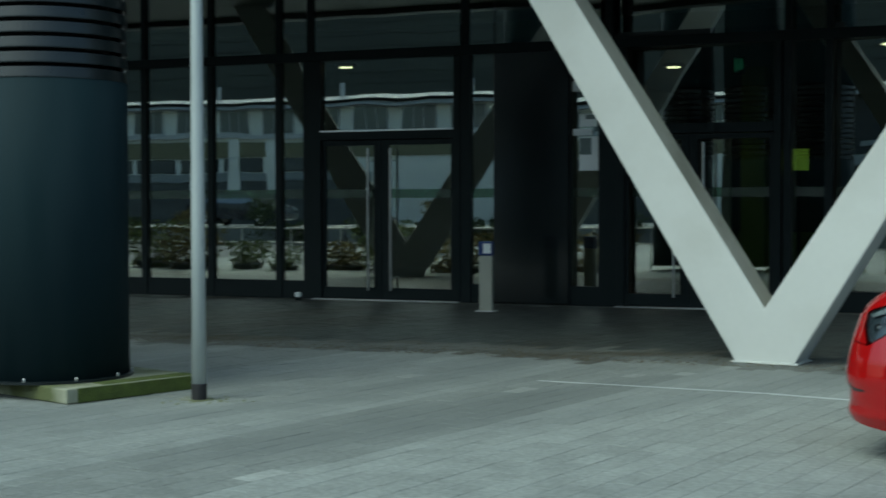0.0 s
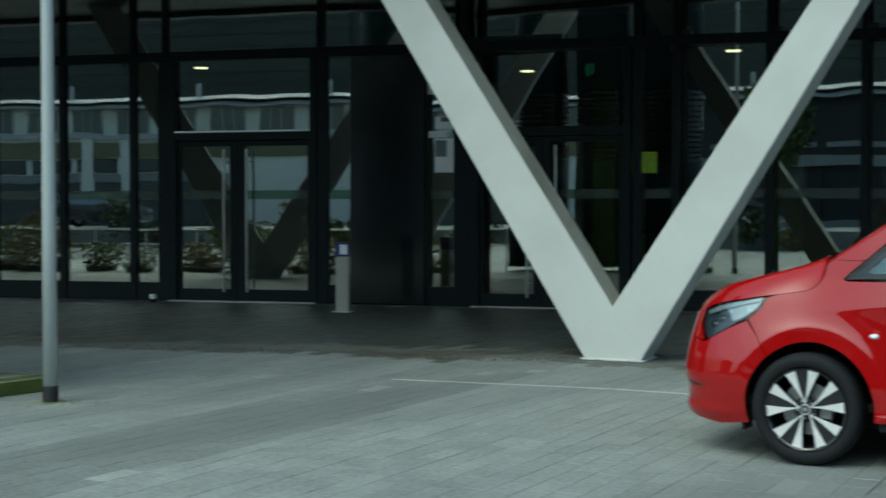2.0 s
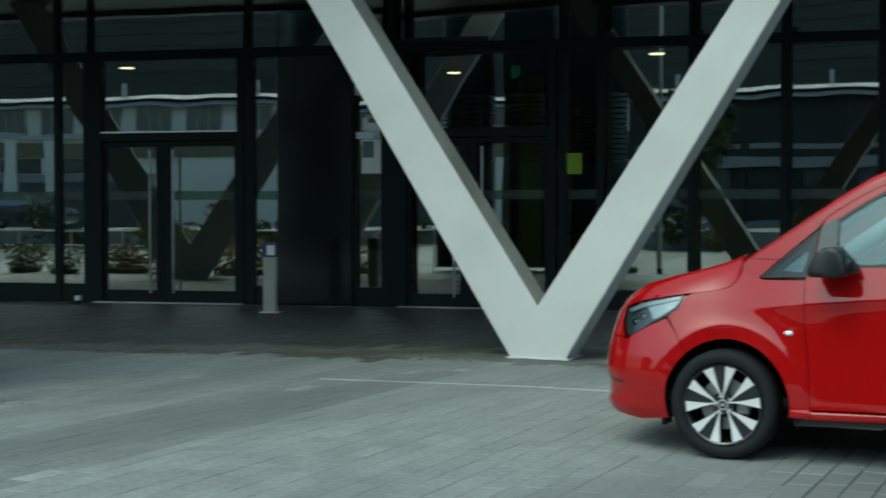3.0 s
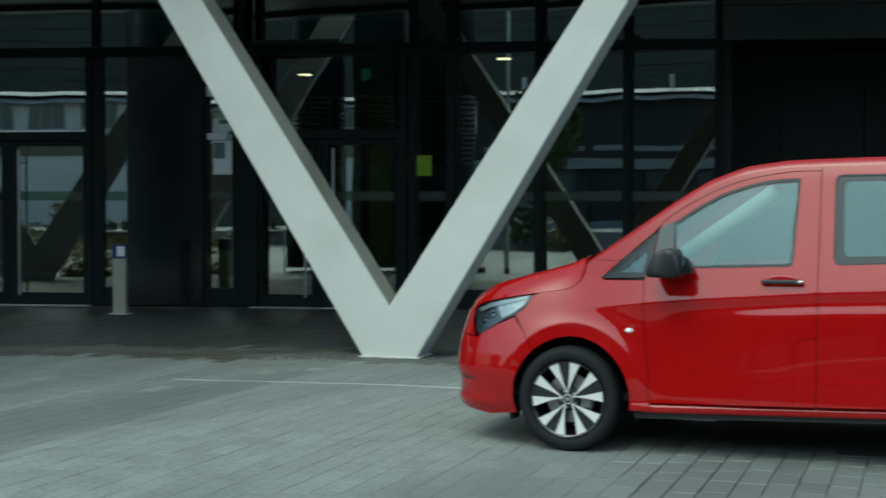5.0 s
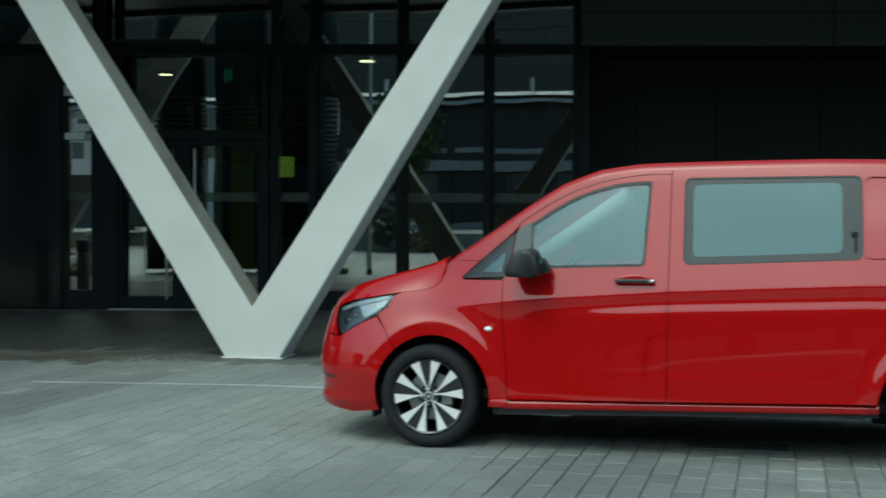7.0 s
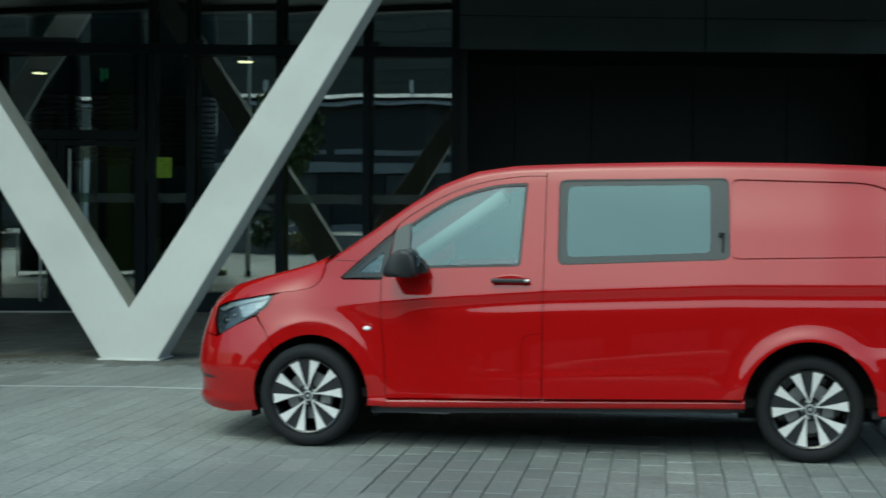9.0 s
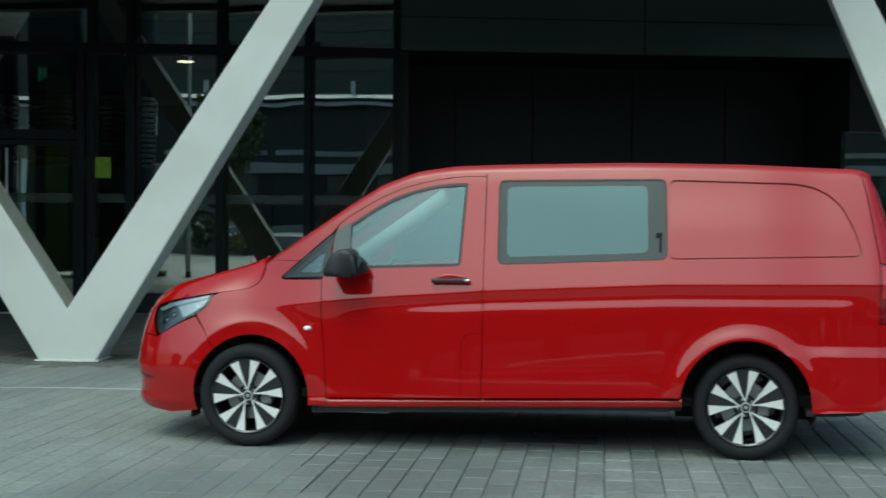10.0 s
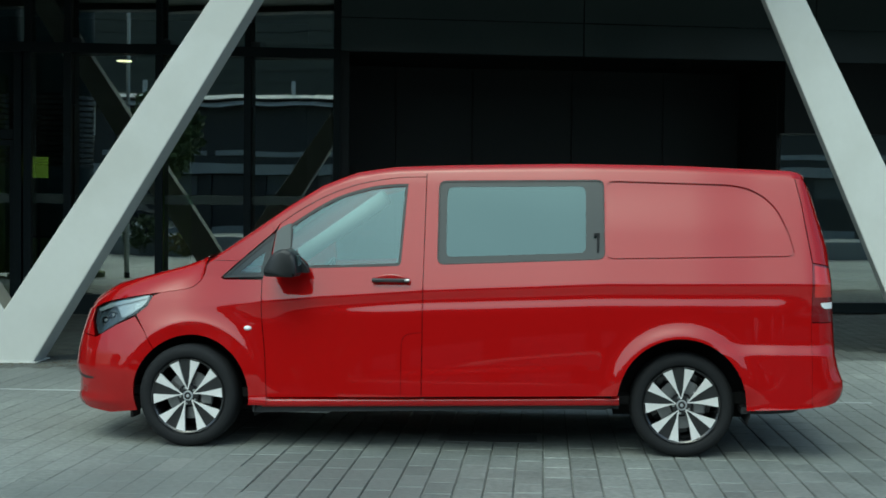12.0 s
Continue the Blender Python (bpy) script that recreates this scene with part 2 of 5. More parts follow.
# across the street
M_ODARK = shader("dark_shopfront", (0.018, 0.020, 0.019), 0.6, var=0.2, scale=0.4, fine=8)
M_OWALL = shader("grey_render", (0.78, 0.77, 0.68), 0.85, var=0.12, scale=0.4, fine=8)
M_OBAND = shader("white_fascia", (0.48, 0.48, 0.46), 0.6, var=0.05, scale=0.5, fine=8)
M_OROOF = shader("grey_metal_cladding", (0.064, 0.067, 0.050), 0.7, var=0.5, scale=0.5, fine=3, stretch=(0.4, 1, 3))
M_OPANE = shader("shop_window", (0.085, 0.095, 0.092), 0.15, var=0.3, scale=0.5, fine=4)
M_OSHOP = shader("grey_shop_panel", (0.24, 0.26, 0.25), 0.4, var=0.2, scale=0.6, fine=8)
M_OBROWN = shader("brown_cladding", (0.19, 0.175, 0.10), 0.8, var=0.2, scale=0.5, fine=8)
M_OGLASS = shader("far_window", (0.16, 0.18, 0.185), 0.08, 0.5, var=0.2, scale=0.4)
M_LEAF = shader("leaf", (0.075, 0.11, 0.045), 0.7, var=0.3, scale=2, fine=20, per="island", per_amt=0.4)
M_LEAFY = shader("autumn_leaf", (0.23, 0.19, 0.08), 0.7, var=0.3, scale=2, fine=20, per="island", per_amt=0.4)
M_WOODS = shader("autumn_woods", (0.15, 0.165, 0.125), 0.8, var=0.35, scale=0.5, fine=5, per="island", per_amt=0.5)
M_SEDGE = shader("pale_green_growth", (0.17, 0.21, 0.085), 0.7, var=0.3, scale=2, fine=20, per="island", per_amt=0.4)
M_BARK = shader("bark", (0.06, 0.05, 0.04), 0.9, var=0.3, scale=6, bump=0.01)
M_CARD = shader("dark_car_paint", (0.015, 0.02, 0.03), 0.25, coat=1.0, var=0.05)
M_CARG = shader("car_window", (0.25, 0.28, 0.29), 0.08, 0.7, var=0.05)


# ---- mesh helpers ----
def part(name, bm, material, parent=None, label="", smooth=False):
    """Links a bmesh as one mesh object, under a thing or a part."""
    me = bpy.data.meshes.new(name)
    bmesh.ops.recalc_face_normals(bm, faces=bm.faces)
    if smooth:
        for f in bm.faces:
            f.smooth = True
    bm.to_mesh(me)
    bm.free()
    me.materials.append(material)
    ob = new(name, me)
    if parent:
        ob.parent = parent
    if label:
        ob["label"] = label
    return ob


def thing(name, at=(0, 0, 0), turn=0.0, label="", category="", group="", kind=""):
    ob = new(name)
    ob.empty_display_size = 0.2
    ob.location = at
    ob.rotation_euler = (0, 0, radians(turn))
    return tagged(ob, label, category, group, kind)


def add_box(bm, x0, x1, y0, y1, z0, z1, bevel=0.0):
    v = [bm.verts.new(p) for p in ((x0, y0, z0), (x1, y0, z0), (x1, y1, z0), (x0, y1, z0), (x0, y0, z1), (x1, y0, z1), (x1, y1, z1), (x0, y1, z1))]
    fs = [bm.faces.new([v[i] for i in q]) for q in ((0, 3, 2, 1), (4, 5, 6, 7), (0, 1, 5, 4), (1, 2, 6, 5), (2, 3, 7, 6), (3, 0, 4, 7))]
    if bevel:
        edges = list({e for f in fs for e in f.edges})
        bmesh.ops.bevel(bm, geom=edges, offset=bevel, segments=2, affect="EDGES", profile=0.5)
    return bm


def box(x0, x1, y0, y1, z0, z1, bevel=0.0):
    return add_box(bmesh.new(), x0, x1, y0, y1, z0, z1, bevel)


def add_prism(bm, pts, a, b, axis="y"):
    """Extrudes an outline, given in the plane across the axis, from a to b."""
    def at(p, k):
        return {"y": (p[0], k, p[1]), "z": (p[0], p[1], k), "x": (k, p[0], p[1])}[axis]
    lo, hi = [bm.verts.new(at(p, a)) for p in pts], [bm.verts.new(at(p, b)) for p in pts]
    bm.faces.new(lo)
    bm.faces.new(hi[::-1])
    n = len(pts)
    for i in range(n):
        bm.faces.new((lo[i], lo[(i + 1) % n], hi[(i + 1) % n], hi[i]))
    return bm


def prism(pts, a, b, axis="y"):
    return add_prism(bmesh.new(), pts, a, b, axis)


def lathe(profile, n=48, axis="z", centre=(0, 0, 0), closed=False):
    """Turns an outline of (radius, along) round an axis."""
    bm = bmesh.new()
    rings = []
    for r, h in profile:
        ring = []
        for i in range(n):
            a = 2 * math.pi * i / n
            c, s = r * math.cos(a), r * math.sin(a)
            p = (c, s, h) if axis == "z" else (c, h, s) if axis == "y" else (h, c, s)
            ring.append(bm.verts.new([u + w for u, w in zip(p, centre)]))
        rings.append(ring)
    if closed:
        rings.append(rings[0])
    for a, b in zip(rings, rings[1:]):
        for i in range(n):
            bm.faces.new((a[i], a[(i + 1) % n], b[(i + 1) % n], b[i]))
    if not closed:
        bm.faces.new(rings[0])
        bm.faces.new(rings[-1])
    return bm


def tube(points, r, n=10):
    """A round bar along a line of points."""
    bm = bmesh.new()
    pts = [Vector(p) for p in points]
    rings = []
    for i, p in enumerate(pts):
        d = (pts[min(i + 1, len(pts) - 1)] - pts[max(i - 1, 0)]).normalized()
        u = d.orthogonal().normalized() if not rings else (u - d * u.dot(d)).normalized()
        w = d.cross(u)
        rings.append([bm.verts.new(p + r * (math.cos(2 * math.pi * k / n) * u + math.sin(2 * math.pi * k / n) * w)) for k in range(n)])
    for a, b in zip(rings, rings[1:]):
        for k in range(n):
            bm.faces.new((a[k], a[(k + 1) % n], b[(k + 1) % n], b[k]))
    bm.faces.new(rings[0])
    bm.faces.new(rings[-1])
    return bm

# ---- the ground ----
tagged(part("ground", box(-400, 400, -400, 400, -0.30, -0.035), M_ASPHALT), "dark asphalt ground reaching the horizon", "ground", kind="structure")

PAVE_TURN = radians(-11.9)          # the courses run this far off the facade's square
PA = Vector((-math.sin(PAVE_TURN), math.cos(PAVE_TURN), 0))   # along a course
PB = Vector((PA.y, -PA.x, 0))                                  # across the courses

# ---- the building over the forecourt ----
FY = 20.48                          # the glass line
SOFFIT = 5.75
tagged(part("wall_upper", box(-40, 40, 13.1, 34.0, SOFFIT + 0.12, 10.5), M_UPPER), "dark grey clad upper storeys over the forecourt", "wall", kind="structure")
bm = bmesh.new()
for i in range(-14, 14):
    for j in range(4):
        x, y = i * 2.6, 13.10 + j * 1.84
        add_box(bm, x + 0.01, x + 2.59, y + 0.01, y + 1.83, SOFFIT, SOFFIT + 0.1)
tagged(part("ceiling", bm, M_SOFFIT), "dark boarded soffit above the entrance", "ceiling", kind="structure")

tagged(part("beam", box(-40, 40, 12.7, 13.09, SOFFIT - 0.12, SOFFIT + 0.6, 0.01), M_SOFFIT), "dark edge beam over the raking columns", "beam", kind="structure")

# Out of view; added to keep side light off the covered forecourt.
tagged(part("wall_wing_far", box(14.2, 14.8, 12.6, FY - 0.09, 0.0, SOFFIT - 0.002), M_RECESS), "unseen dark wall added to block side light from the forecourt", "wall", kind="structure")

ZT0, ZT1 = 3.84, 3.99               # the transom over the ground floor
BASE = 0.29


def mullion(parent, x, w=0.11, z0=0.0, z1=SOFFIT, d0=-0.06, d1=0.12, name="mullion"):
    return part(name, box(x - w / 2, x + w / 2, FY + d0, FY + d1, z0, z1, 0.006), M_FRAME, parent)


SKEW = radians(-8.3)                # the panes east of the dark panel stand askew in deep frames


def askew(ob, x0, x1, y):
    """Turns a sheet of glass about its east edge."""
    if x0 > -6.3:
        ob.location, ob.rotation_euler = (x1, y, 0), (0, 0, SKEW)
    else:
        ob.location = (x1, y, 0)
    return ob


def pane(parent, x0, x1, z0, z1, y=FY, name="pane"):
    w = x1 - x0
    ob = part(name, box(-w + 0.002, -0.002, 0.0, 0.012, z0 + 0.002, z1 - 0.002), M_GLASS, parent)
    ob.visible_shadow = False
    return askew(ob, x0, x1, y)


def strip(parent, x0, x1, y=FY - 0.004):
    ob = part("etched_strip", box(x0 - x1 + 0.01, -0.01, -0.002, 0.0, 1.63, 1.77), M_MANIFEST, parent, "pale green etched strip across the glass")
    return askew(ob, x0, x1, y)


def bay(k, x0, x1, w0=0.11, band=True, low=True, upper=True):
    """A fixed glazed bay between two mullion lines, its upper light included."""
    win = thing(f"window_{k}", label="floor-to-ceiling dark glazed bay in anthracite frames", category="window", kind="structure")
    mullion(win, x0, w0, z1=ZT0)
    mullion(win, x0, 0.09, z0=ZT1)
    if low:
        part("base_rail", box(x0 + w0 / 2, x1 - 0.05, FY - 0.04, FY + 0.1, 0.0, BASE, 0.006), M_FRAME, win)
        pane(win, x0 + w0 / 2, x1 - 0.05, BASE, ZT0)
    if upper:
        pane(win, x0 + 0.045, x1 - 0.045, ZT1, SOFFIT)
    if band and low:
        strip(win, x0 + w0 / 2, x1 - 0.05)
    return win


k = 0
for x0, x1 in ((-21.55, -20.26), (-20.26, -18.97), (-18.97, -17.68), (-17.68, -16.39), (-16.39, -15.10), (-15.10, -13.80), (-13.80, -12.49), (-12.49, -11.20), (-11.20, -10.65)):
    k += 1
    bay(k, x0, x1)
# entrance, panel, second entrance
k += 1
bay(k, -10.62, -7.98, low=False, w0=0.24)
k += 1
bay(k, -7.93, -7.42, w0=0.20)
k += 1
bay(k, -6.24, -5.735, w0=0.04)
k += 1
bay(k, -5.643, -3.02, low=False, w0=0.286)
for x0, x1 in ((-3.02, -2.45), (-2.45, -1.13), (-1.13, 0.17), (0.17, 1.50)):
    k += 1
    bay(k, x0, x1)
end = thing(f"window_{k + 1}", label="anthracite corner mullion ending the glazing", category="window", kind="structure")
mullion(end, 1.50, 0.10)

tagged(part("trim", box(-21.6, 1.52, FY - 0.075, FY + 0.13, ZT0 + 0.002, ZT1 - 0.002, 0.008), M_FRAME), "dark horizontal transom beam over the glazing", "trim", kind="structure")

# solid glossy panel between the entrances
panel = thing("wall_panel", label="dark glossy wall panel between the two entrances", category="wall", kind="structure")
part("face", box(-7.44, -6.25, FY - 0.09, FY + 0.12, 0.02, ZT0 - 0.004, 0.006), M_DARKPANEL, panel)
part("upper_face", box(-7.44, -6.25, FY - 0.03, FY + 0.12, ZT1 + 0.004, SOFFIT), M_GLASS, panel)


def handle(parent, x, z0=0.16, z1=2.42):
    bm = tube([(x, FY - 0.13, z0), (x, FY - 0.13, z1)], 0.019, 12)
    for z in (z0 + 0.2, (z0 + z1) / 2, z1 - 0.2):
        add_box(bm, x - 0.009, x + 0.009, FY - 0.13, FY - 0.02, z - 0.009, z + 0.009)
    return part("door_handle", bm, M_STEEL, parent, "tall brushed steel bar handle")


def entrance(nr, x0, x1, meet, hx, head0=2.58, head1=2.70, jamb=0.11, leaf_mid=0.15, over=True, edge=True):
    """A double door with a light above, in a frame."""
    d = thing(f"door_{nr}", label="closed glazed double entrance door in dark metal frames", category="door", kind="structure")
    part("jamb", box(x0, x0 + jamb, FY - 0.08, FY + 0.12, 0.0, ZT0 - 0.002, 0.006), M_FRAME, d)
    part("jamb", box(x1 - jamb, x1, FY - 0.08, FY + 0.12, 0.0, ZT0 - 0.002, 0.006), M_FRAME, d)
    part("header", box(x0 + jamb, x1 - jamb, FY - 0.08, FY + 0.12, head0 - 0.02, head1, 0.006), M_FRAME, d)
    if edge:
        part("drip_edge", box(x0 + jamb, x1 - jamb, FY - 0.10, FY - 0.082, head1 - 0.01, head1 + 0.015), M_ALU, d, "thin pale aluminium edge")
    if over:
        pane(d, x0 + jamb, x1 - jamb, head1, ZT0)
    part("threshold", box(x0, x1, FY - 0.22, FY - 0.082, 0.0, 0.016, 0.004), M_ALU, d, "flat aluminium threshold")
    for a, b in ((x0 + jamb, meet), (meet, x1 - jamb)):
        leaf = part("leaf", box(a + 0.004, b - 0.004, FY - 0.03, FY + 0.03, 0.02, 0.20, 0.004), M_FRAME, d)
        inner = leaf_mid
        la, lb = (a + 0.06, b - inner) if a < meet - 0.3 else (a + inner, b - 0.06)
        part("stile", box(a + 0.004, la, FY - 0.03, FY + 0.03, 0.20, head0 - 0.03, 0.004), M_FRAME, leaf)
        part("stile", box(lb, b - 0.004, FY - 0.03, FY + 0.03, 0.20, head0 - 0.03, 0.004), M_FRAME, leaf)
        part("rail", box(la, lb, FY - 0.03, FY + 0.03, head0 - 0.11, head0 - 0.03, 0.004), M_FRAME, leaf)
        pane(leaf, la, lb, 0.20, head0 - 0.11, FY)
        strip(leaf, la, lb)
    for x in hx:
        handle(d, x)
    return d


entrance(1, -10.52, -8.00, -9.36, (-9.55, -9.16), leaf_mid=0.13)
entrance(2, -5.50, -3.10, -4.42, (-4.63, -4.20), leaf_mid=0.13, edge=False)

# dark recess beyond the glazing, with a fascia above it
tagged(part("wall_recess", box(1.56, 8.55, 22.6, 22.9, 0.0, SOFFIT), M_RECESS), "almost black clad wall at the back of a recess", "wall", kind="structure")
for i, (a, b) in enumerate(((1.58, 2.60), (2.62, 3.90), (3.92, 5.60), (5.62, 7.20), (7.22, 8.52))):
    part("cladding_panel", box(a, b, 22.57, 22.598, 0.05, 3.95, 0.004), M_RECESS, bpy.data.objects["wall_recess"])
tagged(part("wall_return", box(1.552, 1.70, FY + 0.14, 22.6, 0.0, SOFFIT), M_RECESS), "black side wall of the recess", "wall", kind="structure")
fas = thing("wall_fascia", label="dark grey panelled fascia above the recess", category="wall", kind="structure")
for a, b in ((1.56, 5.30), (5.315, 9.05), (9.065, 12.8), (12.815, 16.5)):
    part("fascia_panel", box(a, b, FY - 0.02, FY + 0.1, ZT1 - 0.02, 4.47, 0.005), M_FASCIA, fas)
    part("fascia_panel", box(a, b, FY - 0.02, FY + 0.1, 4.48, SOFFIT - 0.002, 0.005), M_FASCIA, fas)
part("lintel", box(1.56, 16.5, FY + 0.102, 22.6, ZT1 - 0.02, ZT1 + 0.1), M_RECESS, fas)

# glazing past the recess
rw = thing("window_30", label="lower glazed bay beyond the dark recess", category="window", kind="structure")
part("wall_over", box(8.56, 16.5, FY - 0.02, FY + 0.3, 2.84, ZT1 - 0.03), M_RECESS, rw)
part("sill_wall", box(8.56, 16.5, FY - 0.03, FY + 0.3, 0.0, 0.16), M_FRAME, rw)
for a, b in ((8.60, 10.6), (10.66, 12.6), (12.66, 14.6)):
    pane(rw, a, b, 0.16, 2.84)
    part("window_frame", box(b, b + 0.06, FY - 0.03, FY + 0.1, 0.16, 2.84), M_FRAME, rw)
tagged(part("wall_side", box(8.552, 8.60, FY + 0.302, 22.6, 0.0, ZT1 - 0.03), M_RECESS), "black side wall of the recess", "wall", kind="structure")

# interior
tagged(part("floor", box(-21.6, 1.5, FY + 0.14, 31.0, -0.03, 0.012), M_IFLOOR), "dark stone lobby floor", "floor", kind="structure")
tagged(part("wall_back", box(-21.6, 1.5, 31.0, 31.2, 0.0, SOFFIT), M_IWALL), "grey rear wall of the lobby", "wall", kind="structure")
tagged(part("wall_left", box(-21.8, -21.6, FY, 31.2, 0.0, SOFFIT), M_IWALL), "grey side wall of the lobby", "wall", kind="structure")
tagged(part("wall_partition", box(-6.9, -6.75, FY + 0.16, 31.0, 0.02, ZT0), M_IWALL), "grey partition wall inside the lobby", "wall", kind="structure")
tagged(part("ceiling_lobby", box(-21.6, 1.5, FY + 0.16, 31.0, ZT0 + 0.02, ZT1 + 0.1), M_SOFFIT), "dark lobby ceiling", "ceiling", kind="structure")
tagged(part("wall_rear", box(-40, 40, 33.0, 33.3, 0.0, SOFFIT + 0.1), M_UPPER), "grey rear wall of the building", "wall", kind="structure")


# ---- raking columns ----
def v_column(x, y, turn, label, left=(-0.264, 0.618, 0.02, 0.654, 0.53), right=(0.307, 0.608, 0.02, 0.662, 0.53), d=0.42):
    """Two raking legs that meet in one foot. For a leg: its outer foot and lean, its inner corner, lean and height."""
    c = thing("v_column", (x, y, 0), turn, label, "column", "raking columns before the facade")
    top = SOFFIT + 0.02
    for sgn, (fo, ko, xi, ki, zi) in ((-1, left), (1, right)):
        xi += sgn * 0.00005
        pts = [(fo, 0.0), (xi, 0.0), (xi, zi), (xi + sgn * ki * (top - zi), top), (fo + sgn * ko * top, top)]
        bm = prism(pts, 0.0, d)
        es = [e for e in bm.edges if abs(e.verts[0].co.x - xi) + abs(e.verts[1].co.x - xi) > 0.01 and abs(e.verts[0].co.y - e.verts[1].co.y) < 0.01 and abs(e.verts[0].co.z - e.verts[1].co.z) > 0.3]
        bmesh.ops.bevel(bm, geom=es, offset=0.014, segments=2, affect="EDGES", profile=0.5)
        leg = part("leg", bm, M_CONCRETE, c)
        leg.data.materials.append(M_BROWN_CONCRETE)
        for f in leg.data.polygons:                     # upward faces take the darker, browner concrete
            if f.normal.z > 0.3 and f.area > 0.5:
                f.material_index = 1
    part("base_plate", box(-0.305, 0.348, -0.03, d + 0.03, 0.0, 0.016, 0.006), M_CONCRETE, c, "pale mortar bed")
    return c


v_column(-2.235, 13.60, -9.0, "white concrete v-shaped raking column standing on the paving")
v_column(7.62, 13.55, -18.0, "white concrete v-shaped raking column behind the van", (-0.262, 0.415, 0.0, 0.478, 0.89), (0.262, 0.415, 0.0, 0.478, 0.89))
v_column(-12.25, 12.90, -22.0, "white concrete v-shaped raking column behind the vent tower", (-0.39, 0.57, 0.02, 0.60, 0.72), (0.39, 0.60, 0.02, 0.63, 0.72))

# ---- forecourt things ----
TOWERS = ((-8.86, 9.82), (-10.36, 10.06))    # two more stand in a row with the one by the pole


def vent_tower():
    v = thing("ventilation_tower", (-7.36, 9.55, 0.12), label="round dark blue steel ventilation tower with louvred head", category="vent tower", group="ventilation towers in a row")
    R = 0.625
    part("drum", lathe([(R, 0.0), (R, 2.40), (R - 0.03, 2.42)], 96), M_VENT, v, smooth=False)
    part("base_flange", lathe([(R + 0.03, 0.0), (R + 0.03, 0.02), (R, 0.024)], 96), M_LOUVRE, v)
    part("core", lathe([(R - 0.14, 2.40), (R - 0.14, 4.1)], 48), M_INNER, v)
    part("upper_drum", lathe([(R - 0.01, 4.04), (R, 4.06), (R, 6.6), (R - 0.05, 6.68)], 96), M_VENT, v)
    for i in range(14):
        z = 2.40 + i * 0.117
        part("louvre", lathe([(R - 0.10, z + 0.100), (R - 0.02, z + 0.075), (R - 0.008, z + 0.004), (R + 0.002, z), (R + 0.002, z + 0.010), (R - 0.008, z + 0.085), (R - 0.09, z + 0.112)], 96, closed=True), M_LOUVRE, v)
    # Pale bars added in place of sky glints on the louvre rims.
    for deg in (29, 150, 248):
        a = radians(deg)
        part("upright", box(-0.012, 0.012, -0.012, 0.012, 2.40, 4.1), M_ALU, v).location = ((R - 0.035) * math.cos(a), (R - 0.035) * math.sin(a), 0)
    part("cap", lathe([(R + 0.02, 6.68), (R + 0.02, 6.72), (0.3, 6.85)], 64), M_VENT, v)
    for i in range(10):
        a = 2 * math.pi * i / 10
        part("bolt", lathe([(0.010, 0.0), (0.010, 0.028), (0.006, 0.035)], 8, centre=((R + 0.018) * math.cos(a), (R + 0.018) * math.sin(a), 0.015)), M_ALU, v)
    for ob in v.children:
        if ob.name.startswith(("drum", "upper_drum", "core", "cap")):
            for f in ob.data.polygons:
                f.use_smooth = len(f.vertices) == 4
    return v


tower = vent_tower()
for x, y in TOWERS:
    copy_thing(tower, pose(x, y, 0.12, 0, 0, 0))

# plinth: a low concrete slab, mossy along its edge
pl = thing("plinth", (-6.70, 8.86, 0), 70.5, "low mossy concrete plinth under the vent tower", "plinth")
bm = box(0.0, 1.26, 0.0, 1.9, 0.0, 0.12, 0.012)
part("slab", bm, M_KERB, pl)
part("moss_edge", box(0.35, 1.24, 0.012, 0.17, 0.119, 0.126, 0.003), M_MOSS, pl, "green moss along the edge")
part("moss_side", box(0.10, 1.24, -0.006, 0.002, 0.004, 0.115, 0.003), M_MOSS, pl, "green moss on the side")

pole = thing("flagpole", (-5.905, 9.47, 0), label="tapered pale grey metal pole with black collar", category="pole")
part("shaft", lathe([(0.056, 0.0), (0.053, 1.5), (0.046, 3.2), (0.036, 9.0), (0.0, 9.02)], 32), M_POLE, pole, smooth=True)
part("collar", lathe([(0.061, 0.0), (0.061, 0.125), (0.057, 0.13)], 32), M_BLACK, pole, "black rubber collar")
part("mortar_ring", lathe([(0.10, 0.0), (0.085, 0.003), (0.062, 0.006)], 18), M_KERB, pole, "crumbled pale mortar ring")

rg = random.Random(5)
verts, faces = [], []
for _ in range(70):
    a, r, w = rg.random() * 6.28, 0.09 + abs(rg.gauss(0, 0.11)), rg.uniform(0.006, 0.02)
    c = Vector((r * math.cos(a) * 1.3, r * math.sin(a), 0.001))
    n0 = len(verts)
    verts += [c + Vector((w * math.cos(k * 1.57 + a), w * math.sin(k * 1.57 + a), 0)) for k in range(4)] + [c + Vector((0, 0, w * 0.5))]
    faces += [(n0 + k, n0 + (k + 1) % 4, n0 + 4) for k in range(4)]
me = bpy.data.meshes.new("mortar_crumbs")
me.from_pydata(verts, [], faces)
me.materials.append(M_KERB)
crumbs = new("mortar_crumbs", me)
crumbs.location = (-5.905, 9.47, 0.0)
tagged(crumbs, "pale crumbs of mortar round the pole's foot", "debris", kind="stuff")

stele = thing("access_stele", (-6.99, 18.86, 0), 4, "slim grey entry post with blue sign", "sign post")
part("post", box(-0.095, 0.095, -0.05, 0.05, 0.012, 0.80, 0.008), M_POST, stele)
part("foot_plate", box(-0.14, 0.14, -0.10, 0.10, 0.0, 0.014, 0.003), M_ALU, stele)
part("sign_box", box(-0.10, 0.10, -0.065, 0.05, 0.80, 1.0, 0.008), M_BLUE, stele, "blue sign head")
